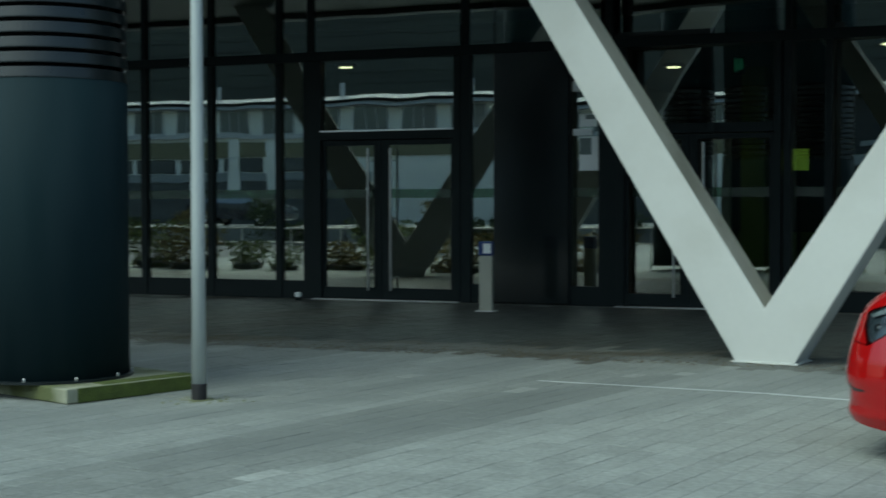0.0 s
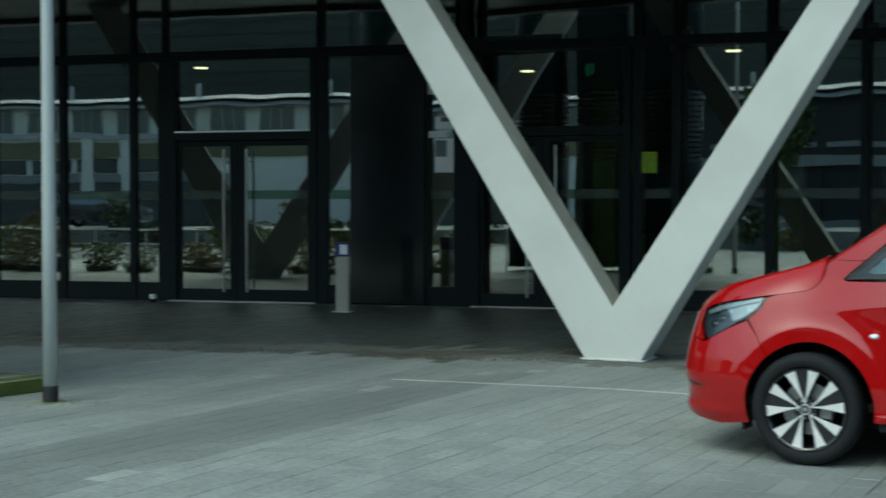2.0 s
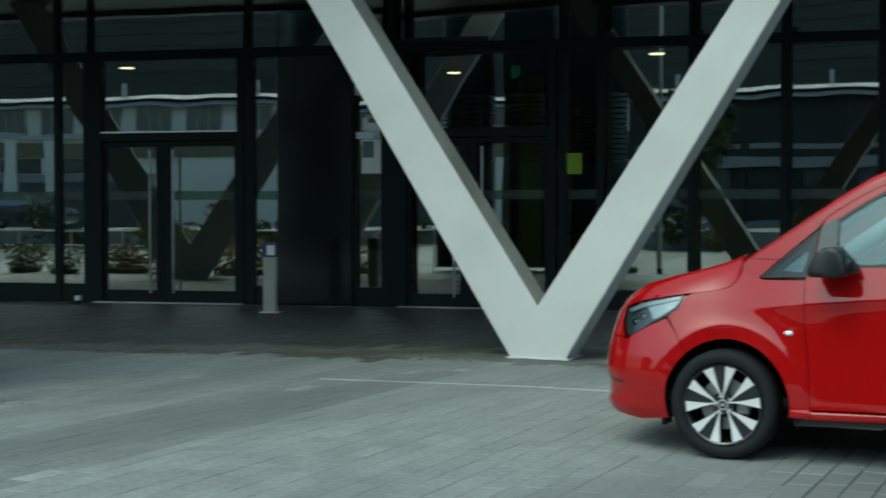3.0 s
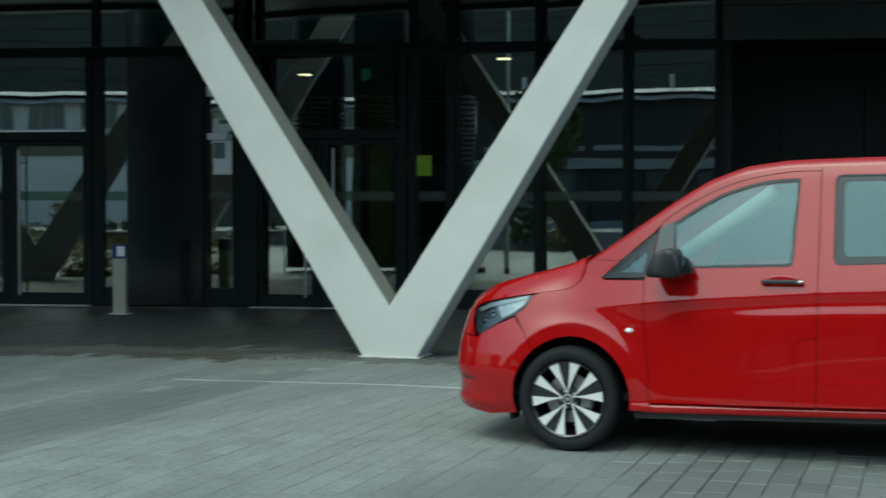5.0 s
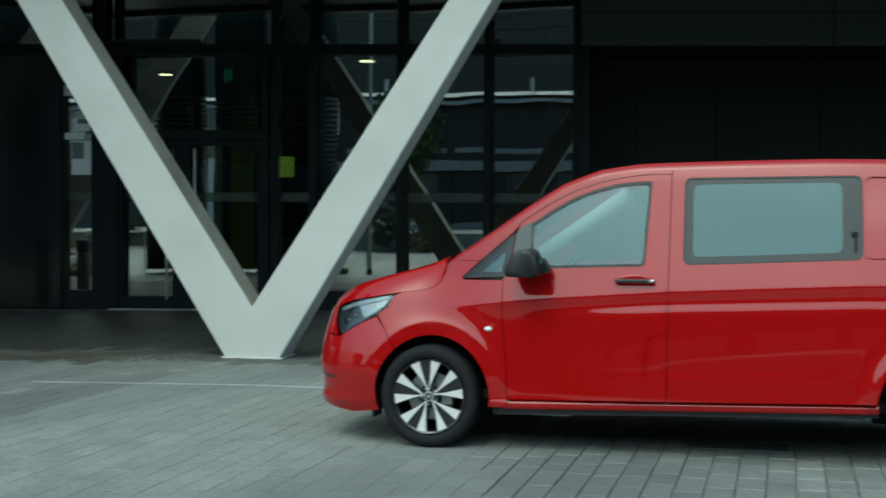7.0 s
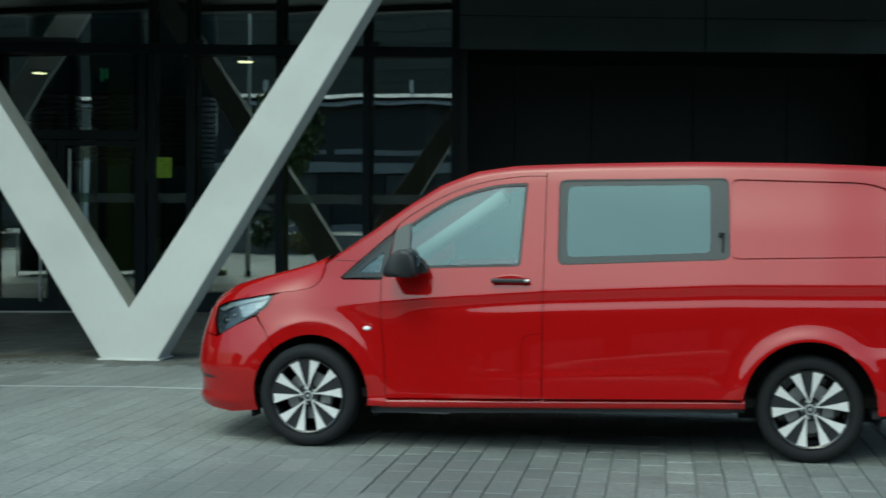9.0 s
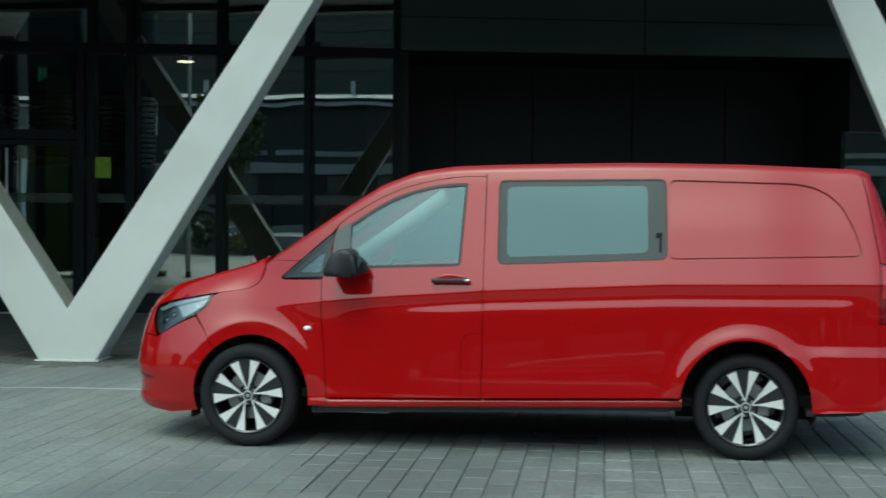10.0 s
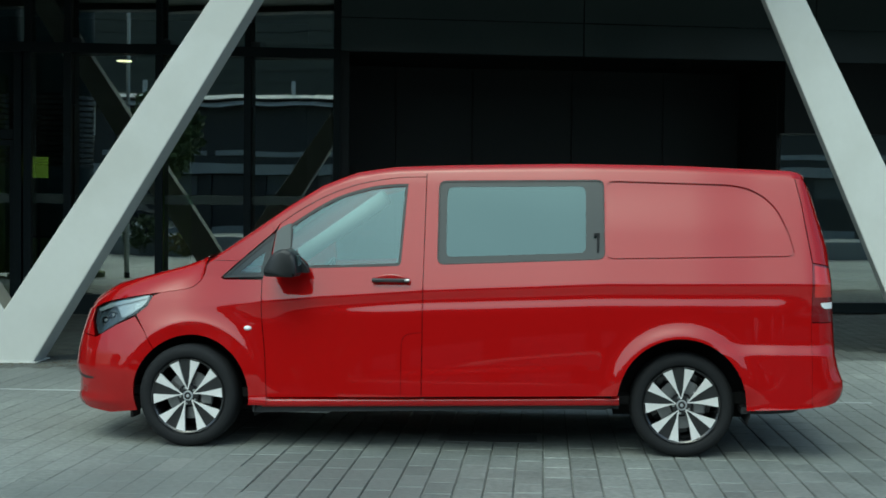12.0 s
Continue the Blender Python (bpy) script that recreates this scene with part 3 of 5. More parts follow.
part("sign_field", box(-0.03, 0.085, -0.070, -0.064, 0.83, 0.97), M_WHITE, stele, "plain white square")

dv = thing("floor_spot", (-10.63, 20.02, 0), label="small white ground spotlight beside the door", category="lamp")
part("housing", lathe([(0.05, 0.0), (0.05, 0.02), (0.025, 0.03), (0.025, 0.05)], 16), M_FRAME, dv)
part("head", box(-0.045, 0.045, -0.045, 0.045, 0.05, 0.125, 0.012), M_WHITE, dv)

tagged(part("drain_channel", box(-3.6, 3.6, -0.020, 0.020, -0.010, 0.003), M_LINE), "narrow pale drainage channel in the paving", "drain", kind="structure")
dc = bpy.data.objects["drain_channel"]
dc.location, dc.rotation_euler = (1.72, 10.74, 0), (0, 0, radians(-11.3))
tagged(part("drain_channel", box(-0.4, 1.7, -0.015, 0.015, -0.010, 0.003), M_LINE), "narrow pale drainage channel in the paving", "drain", kind="structure")
dc = bpy.data.objects["drain_channel.001"]
dc.location, dc.rotation_euler = (-3.42, 11.56, 0), (0, 0, radians(-3.5))
mh = tagged(part("manhole_cover", box(-0.33, 0.33, -0.16, 0.16, -0.010, 0.004, 0.003), M_COVER), "flat dark metal cover set in the paving", "cover", kind="structure")
mh.location, mh.rotation_euler = (1.80, 8.50, 0), (0, 0, radians(-11.9))


# ---- things inside the lobby ----
def ceiling_light(x, y, z=ZT0):
    c = thing("ceiling_light", (x, y, z), label="round lit ceiling downlight in the lobby", category="lamp", group="lobby downlights")
    part("housing", lathe([(0.19, -0.03), (0.19, 0.02), (0.15, 0.02)], 24), M_FRAME, c)
    part("diffuser", lathe([(0.115, -0.044), (0.115, -0.031), (0.10, -0.03)], 24), M_LAMP, c)
    bulb = bpy.data.lights.new("downlight", "SPOT")
    bulb.energy, bulb.color, bulb.spot_size, bulb.spot_blend, bulb.shadow_soft_size = 16.0, (1.0, 0.93, 0.70), radians(115), 0.6, 0.1
    new("downlight", bulb).location = (x, y + 0.0, z - 0.10)
    return c


for x, y in ((-5.31, 23.3), (-10.35, 21.2), (-1.69, 21.1)):
    ceiling_light(x, y)
ex = thing("exit_sign", (-3.80, 20.95, 3.45), label="small dim green exit sign hanging from the ceiling", category="sign")
part("box", box(-0.085, 0.085, -0.02, 0.02, -0.02, 0.24, 0.004), M_LAMPDK, ex)
part("pictogram", box(-0.06, -0.01, -0.024, -0.0205, 0.02, 0.21), M_EXIT, ex)
part("pictogram", box(0.01, 0.06, -0.024, -0.0205, 0.05, 0.21), M_EXIT, ex)
part("hanger", box(-0.005, 0.005, -0.005, 0.005, 0.24, 0.41), M_FRAME, ex)
ps = thing("poster", (-2.98, 21.3, 2.02), label="lime green poster on a stand, with a glow added", category="poster")
part("sheet", box(-0.14, 0.14, 0.0, 0.012, 0.0, 0.32), M_LIME, ps)
part("stand", box(-0.02, 0.02, 0.014, 0.04, -2.01, 0.3), M_FRAME, ps)
pil = tagged(part("pillar_green", box(-4.35, -3.95, 24.2, 24.6, 0.0125, ZT0 + 0.018, 0.01), M_IGREEN), "olive green pillar in the lobby", "pillar", kind="structure")
pil = tagged(part("pillar_green", box(-1.5, -0.9, 26.2, 26.8, 0.0125, ZT0 + 0.018, 0.01), M_IGREEN), "olive green pillar in the lobby", "pillar", kind="structure")
pil = tagged(part("pillar_pale", box(-4.62, -4.36, 23.2, 23.4, 0.0125, 2.9, 0.01), M_WHITE), "pale slim pillar in the lobby", "pillar", kind="structure")


def counter(x, y):
    c = thing("reception_counter", (x, y, 0.0125), label="dark reception counter with olive front", category="counter")
    part("front", box(-0.9, 0.9, 0.0, 0.06, 0.0, 1.02, 0.01), M_IGREEN, c)
    part("body", box(-0.9, 0.9, 0.062, 0.6, 0.0, 1.0), M_IWALL, c)
    part("worktop", box(-0.94, 0.94, -0.04, 0.64, 1.0205, 1.06, 0.008), M_FRAME, c)
    return c


counter(-3.7, 25.4)
bn = thing("bench", (0.0, 22.0, 0.0125), 0, "low wooden bench behind the glass", "bench")
part("seat", box(-1.0, 1.0, -0.2, 0.2, 0.38, 0.45, 0.02), M_WOOD, bn)
for x in (-0.8, 0.8):
    part("leg", box(x - 0.03, x + 0.03, -0.17, 0.17, 0.0, 0.38, 0.006), M_FRAME, bn)


# paper notices on the narrow pane beside the second entrance
def notice(x0, x1, z0, z1, grey=None):
    nt = thing("notice", (0, FY - 0.003, 0), label="white paper notice stuck on the glass", category="notice", group="notices on the glass")
    part("sheet", box(x0, x1, -0.0018, 0.0, z0, z1), M_PAPER, nt)
    if grey:
        part("printed_field", box(grey[0], grey[1], -0.0036, -0.002, grey[2], grey[3]), M_PAPERG, nt, "grey printed field")
    return nt


notice(-6.10, -5.80, 2.03, 2.54, (-6.09, -5.91, 2.27, 2.52))
notice(-6.20, -5.90, 2.56, 2.66)
notice(-6.09, -5.82, 2.69, 2.88, (-6.0, -5.84, 2.80, 2.87))
notice(-6.21, -6.10, 3.22, 3.37)

# ---- the van ----
VAN = thing("van", (-0.2005, 8.312, 0.0), -13.35, "parked red panel van with side windows and two-tone alloy wheels", "van")
VAN.scale = (0.986, 1, 1)
WIDTH = 1.93
WB = 3.20


def lerp(x, table):
    """Smooth reading of a table of pairs."""
    if x <= table[0][0]:
        return table[0][1]
    for (a, va), (b, vb) in zip(table, table[1:]):
        if x <= b:
            return va + (vb - va) * (x - a) / (b - a)
    return table[-1][1]


def smooth(x, a, b):
    t = min(1.0, max(0.0, (x - a) / (b - a)))
    return t * t * (3 - 2 * t)


# how the flank leans, by height above its character line's local height
SLOPES = [(0.20, -0.55), (0.29, -0.40), (0.318, 0.30), (0.335, 0.30), (0.35, 0.05), (0.45, 0.065), (0.60, 0.055), (0.84, 0.045),
          (0.880, 0.06), (0.930, 0.33), (0.962, 0.02), (0.978, -0.09), (1.016, -0.09), (1.024, 0.28), (1.20, 0.28), (1.45, 0.275), (1.70, 0.28), (1.80, 0.35)]
PLAIN = [(0.20, -0.55), (0.29, -0.40), (0.318, 0.30), (0.335, 0.30), (0.35, 0.05), (0.45, 0.065), (0.54, 0.055), (0.84, 0.045), (0.955, -0.04), (0.975, -0.09), (1.016, -0.09),
         (1.024, 0.28), (1.20, 0.28), (1.45, 0.275), (1.70, 0.28), (1.80, 0.35)]


def summed(slopes):
    out, acc, z = [], 0.0, 0.15
    while z < 2.0:
        out.append((z, acc))
        acc += lerp(z + 0.0025, slopes) * 0.005
        z += 0.005
    off = [b for a, b in out if a > 1.03][0]
    return [b - off for a, b in out]


def read(table, z):
    k = min(max((z - 0.15) / 0.005, 0.0), len(table) - 1.001)
    i = int(k)
    return table[i] + (table[i + 1] - table[i]) * (k - i)


WITH, WITHOUT = summed(SLOPES), summed(PLAIN)
AT_BELT = read(WITHOUT, 0.70)
WITH, WITHOUT = [v - AT_BELT for v in WITH], [v - AT_BELT for v in WITHOUT]


def crease(s):
    """Height of the character line along the flank."""
    return lerp(s, [(-0.9, 0.84), (0.06, 0.905), (0.8, 0.975), (1.56, 1.03), (2.70, 1.085), (3.9, 1.10), (4.3, 1.10)])


def nose_at(z):
    return lerp(z, [(0.15, -0.84), (0.22, -0.875), (0.28, -0.885), (0.33, -0.868), (0.42, -0.866), (0.455, -0.885), (0.50, -0.887), (0.62, -0.875), (0.72, -0.855), (0.87, -0.815), (0.97, -0.75), (1.10, -0.60), (1.3, -0.50)])


def tail_at(z):
    return lerp(z, [(0.15, 4.12), (0.36, 4.175), (0.40, 4.205), (0.45, 4.219), (0.50, 4.213), (0.58, 4.182), (0.66, 4.165), (0.76, 4.158), (1.11, 4.142), (1.32, 4.118), (1.46, 4.081), (1.656, 4.024), (1.76, 3.98), (1.9, 3.93)])


LIP = 0.478                         # how far the front arch's lip reaches


def flank(s, z, on_lip=False):
    """How deep the near flank lies at a place along the van and a height."""
    r = math.hypot(s - 0.022, z - 0.333)
    if r < LIP and z > 0.36 and not on_lip:             # a plain lip stands round the front arch
        q = LIP / max(r, 0.2)
        flush = flank(0.022 + (s - 0.022) * q, 0.333 + (z - 0.333) * q, True) - 0.03 * (LIP - r)
        k = smooth(z, 0.36, 0.52) * smooth(LIP - r, 0.0, 0.012)
        return flush * k + flank(s, z, True) * (1 - k)
    c = crease(s)
    fade = smooth(s, -0.10, 0.55)
    if z < c:
        u = 0.55 + (z - 0.55) * (1.022 - 0.55) / (c - 0.55) if z > 0.55 else z
    else:
        u = 1.022 + (z - c) * (1.95 - 1.022) / (1.95 - c)
    k = smooth(s, 0.45, 1.5) * (1 - smooth(s, 3.75, 4.0))
    y = read(WITH, u) * k + read(WITHOUT, u) * (1 - k)
    if fade < 1:
        soft = lerp(z, [(0.15, 0.09), (0.30, 0.03), (0.40, 0.01), (0.50, 0.0), (0.60, 0.010), (0.68, 0.026), (0.78, 0.052), (0.95, 0.104), (1.10, 0.154), (1.3, 0.195), (1.6, 0.25), (1.9, 0.30)])
        y = y * fade + soft * (1 - fade)
    for cx, cz, swell, wide in ((0.022, 0.333, 0.022, 0.080), (WB - 0.01, 0.352, 0.027, 0.066)):
        r = math.hypot(s - cx, z - cz)
        if r < 0.70:
            y -= swell * math.exp(-((max(r, LIP if cx < 1 else 0.0) - 0.405) / wide) ** 2) * smooth(z, 0.30, 0.50)
    y += 0.019 * smooth(z, 0.650, 0.735) * smooth(s, 3.25, 3.70)
    low = 0.516 + 0.0485 * (s - 1.54)                   # a low ridge along the doors
    y += 0.0034 * smooth(z, low - 0.011, low + 0.011) * smooth(s, 1.15, 1.6) * (1 - smooth(s, 2.2, 2.65))
    if s < -0.3:
        y -= 0.010 * math.exp(-((z - 0.268) / 0.028) ** 2) * smooth(-s, 0.40, 0.55)
    n0, n1 = -0.22, nose_at(z)
    if s < n0:
        u = min(1.0, (n0 - s) / (n0 - n1))
        y += 0.52 * (1 - (1 - u ** 2.3) ** (1 / 2.3))
    t0, t1 = 3.93, tail_at(z)
    if s > t0:
        u = min(1.0, (s - t0) / (t1 - t0))
        y += 0.20 * (1 - (1 - u ** 2.6) ** (1 / 2.6))
    return y


def dense(points, step=0.03, closed=True):
    out = []
    n = len(points)
    for i in range(n if closed else n - 1):
        a, b = points[i], points[(i + 1) % n]
        m = max(1, int(math.hypot(b[0] - a[0], b[1] - a[1]) / step))
        out += [(a[0] + (b[0] - a[0]) * j / m, a[1] + (b[1] - a[1]) * j / m) for j in range(m)]
    if not closed:
        out.append(points[-1])
    return out


def curve(points, n=8):
    """A smooth line through points."""
    out = []
    for i in range(len(points) - 1):
        p0, p1, p2, p3 = points[max(i - 1, 0)], points[i], points[i + 1], points[min(i + 2, len(points) - 1)]
        for j in range(n):
            t = j / n
            out.append(tuple(0.5 * (2 * b + (c - a) * t + (2 * a - 5 * b + 4 * c - d) * t * t + (3 * b - a - 3 * c + d) * t ** 3) for a, b, c, d in zip(p0, p1, p2, p3)))
    out.append(points[-1])
    return out


def inside(p, poly):
    x, y = p
    c = False
    j = len(poly) - 1
    for i in range(len(poly)):
        (xi, yi), (xj, yj) = poly[i], poly[j]
        if (yi > y) != (yj > y) and x < (xj - xi) * (y - yi) / (yj - yi) + xi:
            c = not c
        j = i
    return c


def round_corners(poly, r, n=5):
    out = []
    m = len(poly)
    for i in range(m):
        a, b, c = (Vector(poly[k % m]) for k in (i - 1, i, i + 1))
        d1, d2 = (a - b), (c - b)
        q = min(r, d1.length * 0.45, d2.length * 0.45)
        p1, p2 = b + d1.normalized() * q, b + d2.normalized() * q
        for j in range(n + 1):
            t = j / n
            out.append(tuple((1 - t) ** 2 * p1 + 2 * t * (1 - t) * b + t * t * p2))
    return out


def skin(outline, holes=(), inset=0.0, step=0.035, thick=0.0, far=False, level=0.012):
    """A sheet of the flank within an outline in the side plane, with a turned-in rim."""
    from mathutils import geometry
    loops = [dense(outline, step * 0.7)] + [dense(h, step * 0.7) for h in holes]
    pts, edges = [], []
    for lp in loops:
        n0 = len(pts)
        pts += [Vector(p) for p in lp]
        edges += [(n0 + i, n0 + (i + 1) % len(lp)) for i in range(len(lp))]
    xs, ys = [p[0] for p in outline], [p[1] for p in outline]
    lx, ly = min(xs), min(ys)
    grid = []
    while lx < max(xs):
        ly = crease(lx + 0.003) - level * math.ceil((crease(lx + 0.003) - min(ys)) / level)
        while ly < max(ys):
            p = (lx + 0.003, ly)
            if inside(p, outline) and not any(inside(p, h) for h in holes):
                grid.append(p)
            ly += level
        lx += step
    if grid:
        g = np.array(grid)
        near = np.full(len(g), 9.0)
        for lp in loops:
            a = np.array(lp)
            b = np.roll(a, -1, axis=0)
            for p, q in zip(a, b):
                d = q - p
                t = np.clip(((g - p) @ d) / max(1e-12, d @ d), 0, 1)
                near = np.minimum(near, np.hypot(*(g - p - t[:, None] * d).T))
        pts += [Vector(p) for p, k in zip(grid, near) if k > 0.45 * level]
    res = geometry.delaunay_2d_cdt(pts, edges, [], 0, 1e-5)
    v2, tri = res[0], res[2]
    bm = bmesh.new()
    sunk = inset if callable(inset) else lambda s, z: inset
    vs = [bm.verts.new((p.x, (WIDTH - flank(p.x, p.y) - sunk(p.x, p.y)) if far else flank(p.x, p.y) + sunk(p.x, p.y), p.y)) for p in v2]
    for f in tri:
        c = sum((v2[i] for i in f), Vector((0, 0))) / len(f)
        q0, q1, q2 = (v2[i] for i in f[:3])
        if abs((q1 - q0).cross(q2 - q0)) < 3e-4 * max((q1 - q0).length, (q2 - q1).length, (q0 - q2).length):
            continue
        if inside(c, loops[0]) and not any(inside(c, h) for h in loops[1:]):
            try:
                bm.faces.new([vs[i] for i in f])
            except ValueError:
                pass
    loose = [v for v in bm.verts if not v.link_faces]
    bmesh.ops.delete(bm, geom=loose, context="VERTS")
    if thick:
        rim = [e for e in bm.edges if len(e.link_faces) == 1]
        ext = bmesh.ops.extrude_edge_only(bm, edges=rim)
        for v in ext["geom"]:
            if isinstance(v, bmesh.types.BMVert):
                v.co.y += -thick if far else thick
    return bm


def sheet(name, outline, material, holes=(), parent=None, label="", inset=0.0, thick=0.02, step=0.035, level=0.012):
    bm = skin(outline, holes, inset, step, thick, level=level)
    ob = part(name, bm, material, parent or VAN, label)
    me = ob.data
    rim = {}
    for p in me.polygons:
        p.use_smooth = abs(p.normal.y) > 0.25
    for e in me.edges:
        rim[e.key] = 0
    for p in me.polygons:
        for key in p.edge_keys:
            rim[key] += 1 if p.use_smooth else 10
    for e in me.edges:
        if rim[e.key] % 10 and rim[e.key] >= 10:
            e.use_edge_sharp = True
    return ob


# arches
def arch(cx, a0, a1, r=0.402, n=28, cz=0.333):
    return [(cx + r * math.cos(a0 + (a1 - a0) * i / n), cz + r * math.sin(a0 + (a1 - a0) * i / n)) for i in range(n + 1)]


SILL = 0.285
FA = dict(cx=0.022, r=0.392, cz=0.333)              # the front arch, and the rear one
RA = dict(cx=WB - 0.01, r=0.402, cz=0.352)
AF = arch(a0=math.pi + 0.28, a1=-0.12, **FA)        # from its nose side to its door side
AR = arch(a0=math.pi + 0.10, a1=-0.05, **RA)


def rake(s):
    """How far the sill rises towards the tail."""
    return 0.0238 * (s - 0.53)


# side glass openings
WTOP = curve([(1.424, 1.710), (1.335, 1.707), (1.188, 1.690), (0.988, 1.632), (0.838, 1.558), (0.650, 1.437)], 5)
W_FRONT = [(0.653, 1.40), (0.661, 1.158)] + round_corners([(0.661, 1.153), (1.394, 1.183), (1.418, 1.60)], 0.03)[6:12] + [(1.422, 1.698)] + WTOP
W_TRI = round_corners([(0.207, 1.093), (0.512, 1.108), (0.556, 1.384)], 0.02)
W_SIDE = round_corners([(1.629, 1.193), (2.706, 1.238), (2.696, 1.745), (1.624, 1.732)], 0.05)
BLIND = round_corners([(2.714, 1.240), (3.905, 1.268), (3.862, 1.42), (3.795, 1.56), (3.72, 1.64), (3.62, 1.695), (3.50, 1.718), (2.714, 1.738)], 0.05)

TOP = [(0.10, 1.185), (0.40, 1.365), (0.63, 1.517), (0.85, 1.648), (1.08, 1.736), (1.34, 1.776), (1.74, 1.788), (2.46, 1.80), (3.16, 1.792), (3.88, 1.765)]
HOOD_EDGE = [(-0.735, 0.865), (-0.66, 0.905), (-0.56, 0.935), (-0.40, 0.965), (-0.25, 0.990), (-0.08, 1.015), (0.0, 1.035), (0.05, 1.075), (0.075, 1.125), (0.085, 1.172)]
TOPC = curve(TOP, 6)
HOODC = curve(HOOD_EDGE, 5)

# headlight outline
HEAD = round_corners([(-0.655, 0.70), (-0.70, 0.80), (-0.690, 0.885), (-0.56, 0.925), (-0.40, 0.955), (-0.255, 0.978), (-0.30, 0.905), (-0.37, 0.85), (-0.50, 0.79)], 0.025, 4)
BUMP_TOP = [(-0.655, 0.692), (-0.50, 0.778), (-0.375, 0.838)]

# front bumper
JA = math.pi - 0.86
ARC = arch(a0=math.pi + 0.28, a1=JA + 0.006, n=12, **FA)
ARC2 = arch(a0=JA - 0.006, a1=-0.12, n=24, **FA)
JX, JZ = ARC[-1]
bump_out = [(nose_at(0.25) + 0.012, 0.25), (-0.72, 0.215), (-0.55, 0.20)] + ARC + [(-0.305, 0.745), (-0.375, 0.832)] + BUMP_TOP[:2][::-1] \
    + [(-0.668, 0.690), (nose_at(0.71) + 0.012, 0.71), (nose_at(0.66) + 0.012, 0.66), (nose_at(0.5) + 0.012, 0.5), (nose_at(0.35) + 0.012, 0.35)]
sheet("front_bumper", bump_out, M_RED, step=0.02, level=0.02)
sheet("grille_edge", [(nose_at(0.71) + 0.012, 0.716), (-0.672, 0.698), (-0.712, 0.80), (-0.703, 0.880), (nose_at(0.86) + 0.012, 0.86), (nose_at(0.8) + 0.012, 0.8)], M_RED, step=0.015, level=0.015)
sheet("fog_recess", [(-0.845, 0.428), (-0.75, 0.413), (-0.67, 0.420), (-0.67, 0.430), (-0.75, 0.432), (-0.845, 0.448)], M_TRIM, inset=-0.002, step=0.015, thick=0.01, level=0.015, label="narrow dark slot in the bumper")
sheet("tow_cap", round_corners([(-0.775, 0.325), (-0.735, 0.322), (-0.735, 0.362), (-0.775, 0.365)], 0.018), M_TRIM, [round_corners([(-0.772, 0.328), (-0.738, 0.325), (-0.738, 0.359), (-0.772, 0.362)], 0.016)], inset=-0.001, step=0.012, thick=0.006, level=0.012, label="dark ring of the round tow cover")
# fender
fender_out = ARC2 + [(0.40, SILL), (0.531, SILL), (0.530, 0.34), (0.515, 0.60), (0.489, 0.84), (0.484, 1.085)] \
    + [(0.22, 1.080), (0.195, 1.096), (0.320, 1.2015), (0.131, 1.2015), (0.106, 1.187), (0.092, 1.172)] + [(a + 0.006, b - 0.006) for a, b in HOODC[::-1] if a > -0.25] \
    + [(-0.262, 0.968), (-0.295, 0.90), (-0.365, 0.845), (-0.300, 0.745)]
sheet("front_wing", fender_out, M_RED, step=0.015, level=0.009)
pillar_out = [(0.137, 1.2050), (0.324, 1.2050), (0.549, 1.395), (0.5295, lerp(0.5295, TOPC))] + [p for p in TOPC if 0.15 < p[0] < 0.53][::-1]
sheet("windscreen_pillar_foot", pillar_out, M_RED, step=0.025)
# front door
DTOP = curve([(1.47, 1.752), (1.34, 1.745), (1.10, 1.703), (0.88, 1.622), (0.68, 1.508), (0.585, 1.440)], 5)
door_out = [(0.535, 0.338), (1.540, 0.338 + rake(1.540)), (1.541, 1.19), (1.540, 1.752)] + DTOP + [(0.562, 1.38), (0.545, 1.25), (0.489, 1.085), (0.494, 0.84), (0.520, 0.60)]
FLAP = [(1.408, 0.3415 + rake(1.408)), (1.5365, 0.3415 + rake(1.5365)), (1.5375, 0.768)] + curve([(1.483, 0.762), (1.438, 0.750), (1.414, 0.720), (1.408, 0.67)], 4)
FLAP_IN = [(1.4108, 0.3417 + rake(1.4108)), (1.5363, 0.3417 + rake(1.5363)), (1.5373, 0.7652)] + curve([(1.483, 0.7592), (1.4403, 0.7477), (1.4168, 0.7188), (1.4108, 0.67)], 4)
sheet("front_door", door_out, M_RED, [W_FRONT, FLAP], step=0.03)
sheet("fuel_flap", FLAP_IN, M_RED, step=0.03)
# pillar above the front door
over = [(0.530, lerp(0.530, TOPC))] + [p for p in TOPC if 0.532 <= p[0] <= 1.53] + [(1.540, lerp(1.54, TOP)), (1.540, 1.757)] + [(a - 0.002, b + 0.0045) for a, b in DTOP] + [(0.5505, 1.3975)]
sheet("roof_rail", over, M_RED, step=0.02, level=0.008)
bm = bmesh.new()
prof = [(0.050, 0.266), (0.020, 0.270), (-0.004, 0.276), (-0.010, 0.286), (-0.012, 0.308), (-0.010, 0.314), (-0.002, 0.330), (0.002, 0.3345), (0.040, 0.336)]
rows = [[bm.verts.new((s, y, z + rake(s))) for y, z in prof] for s in np.linspace(0.50, 2.80, 24)]
for a, b in zip(rows, rows[1:]):
    for i in range(len(prof) - 1):
        bm.faces.new((a[i], a[i + 1], b[i + 1], b[i]))
part("sill", bm, M_RED, VAN, smooth=True)
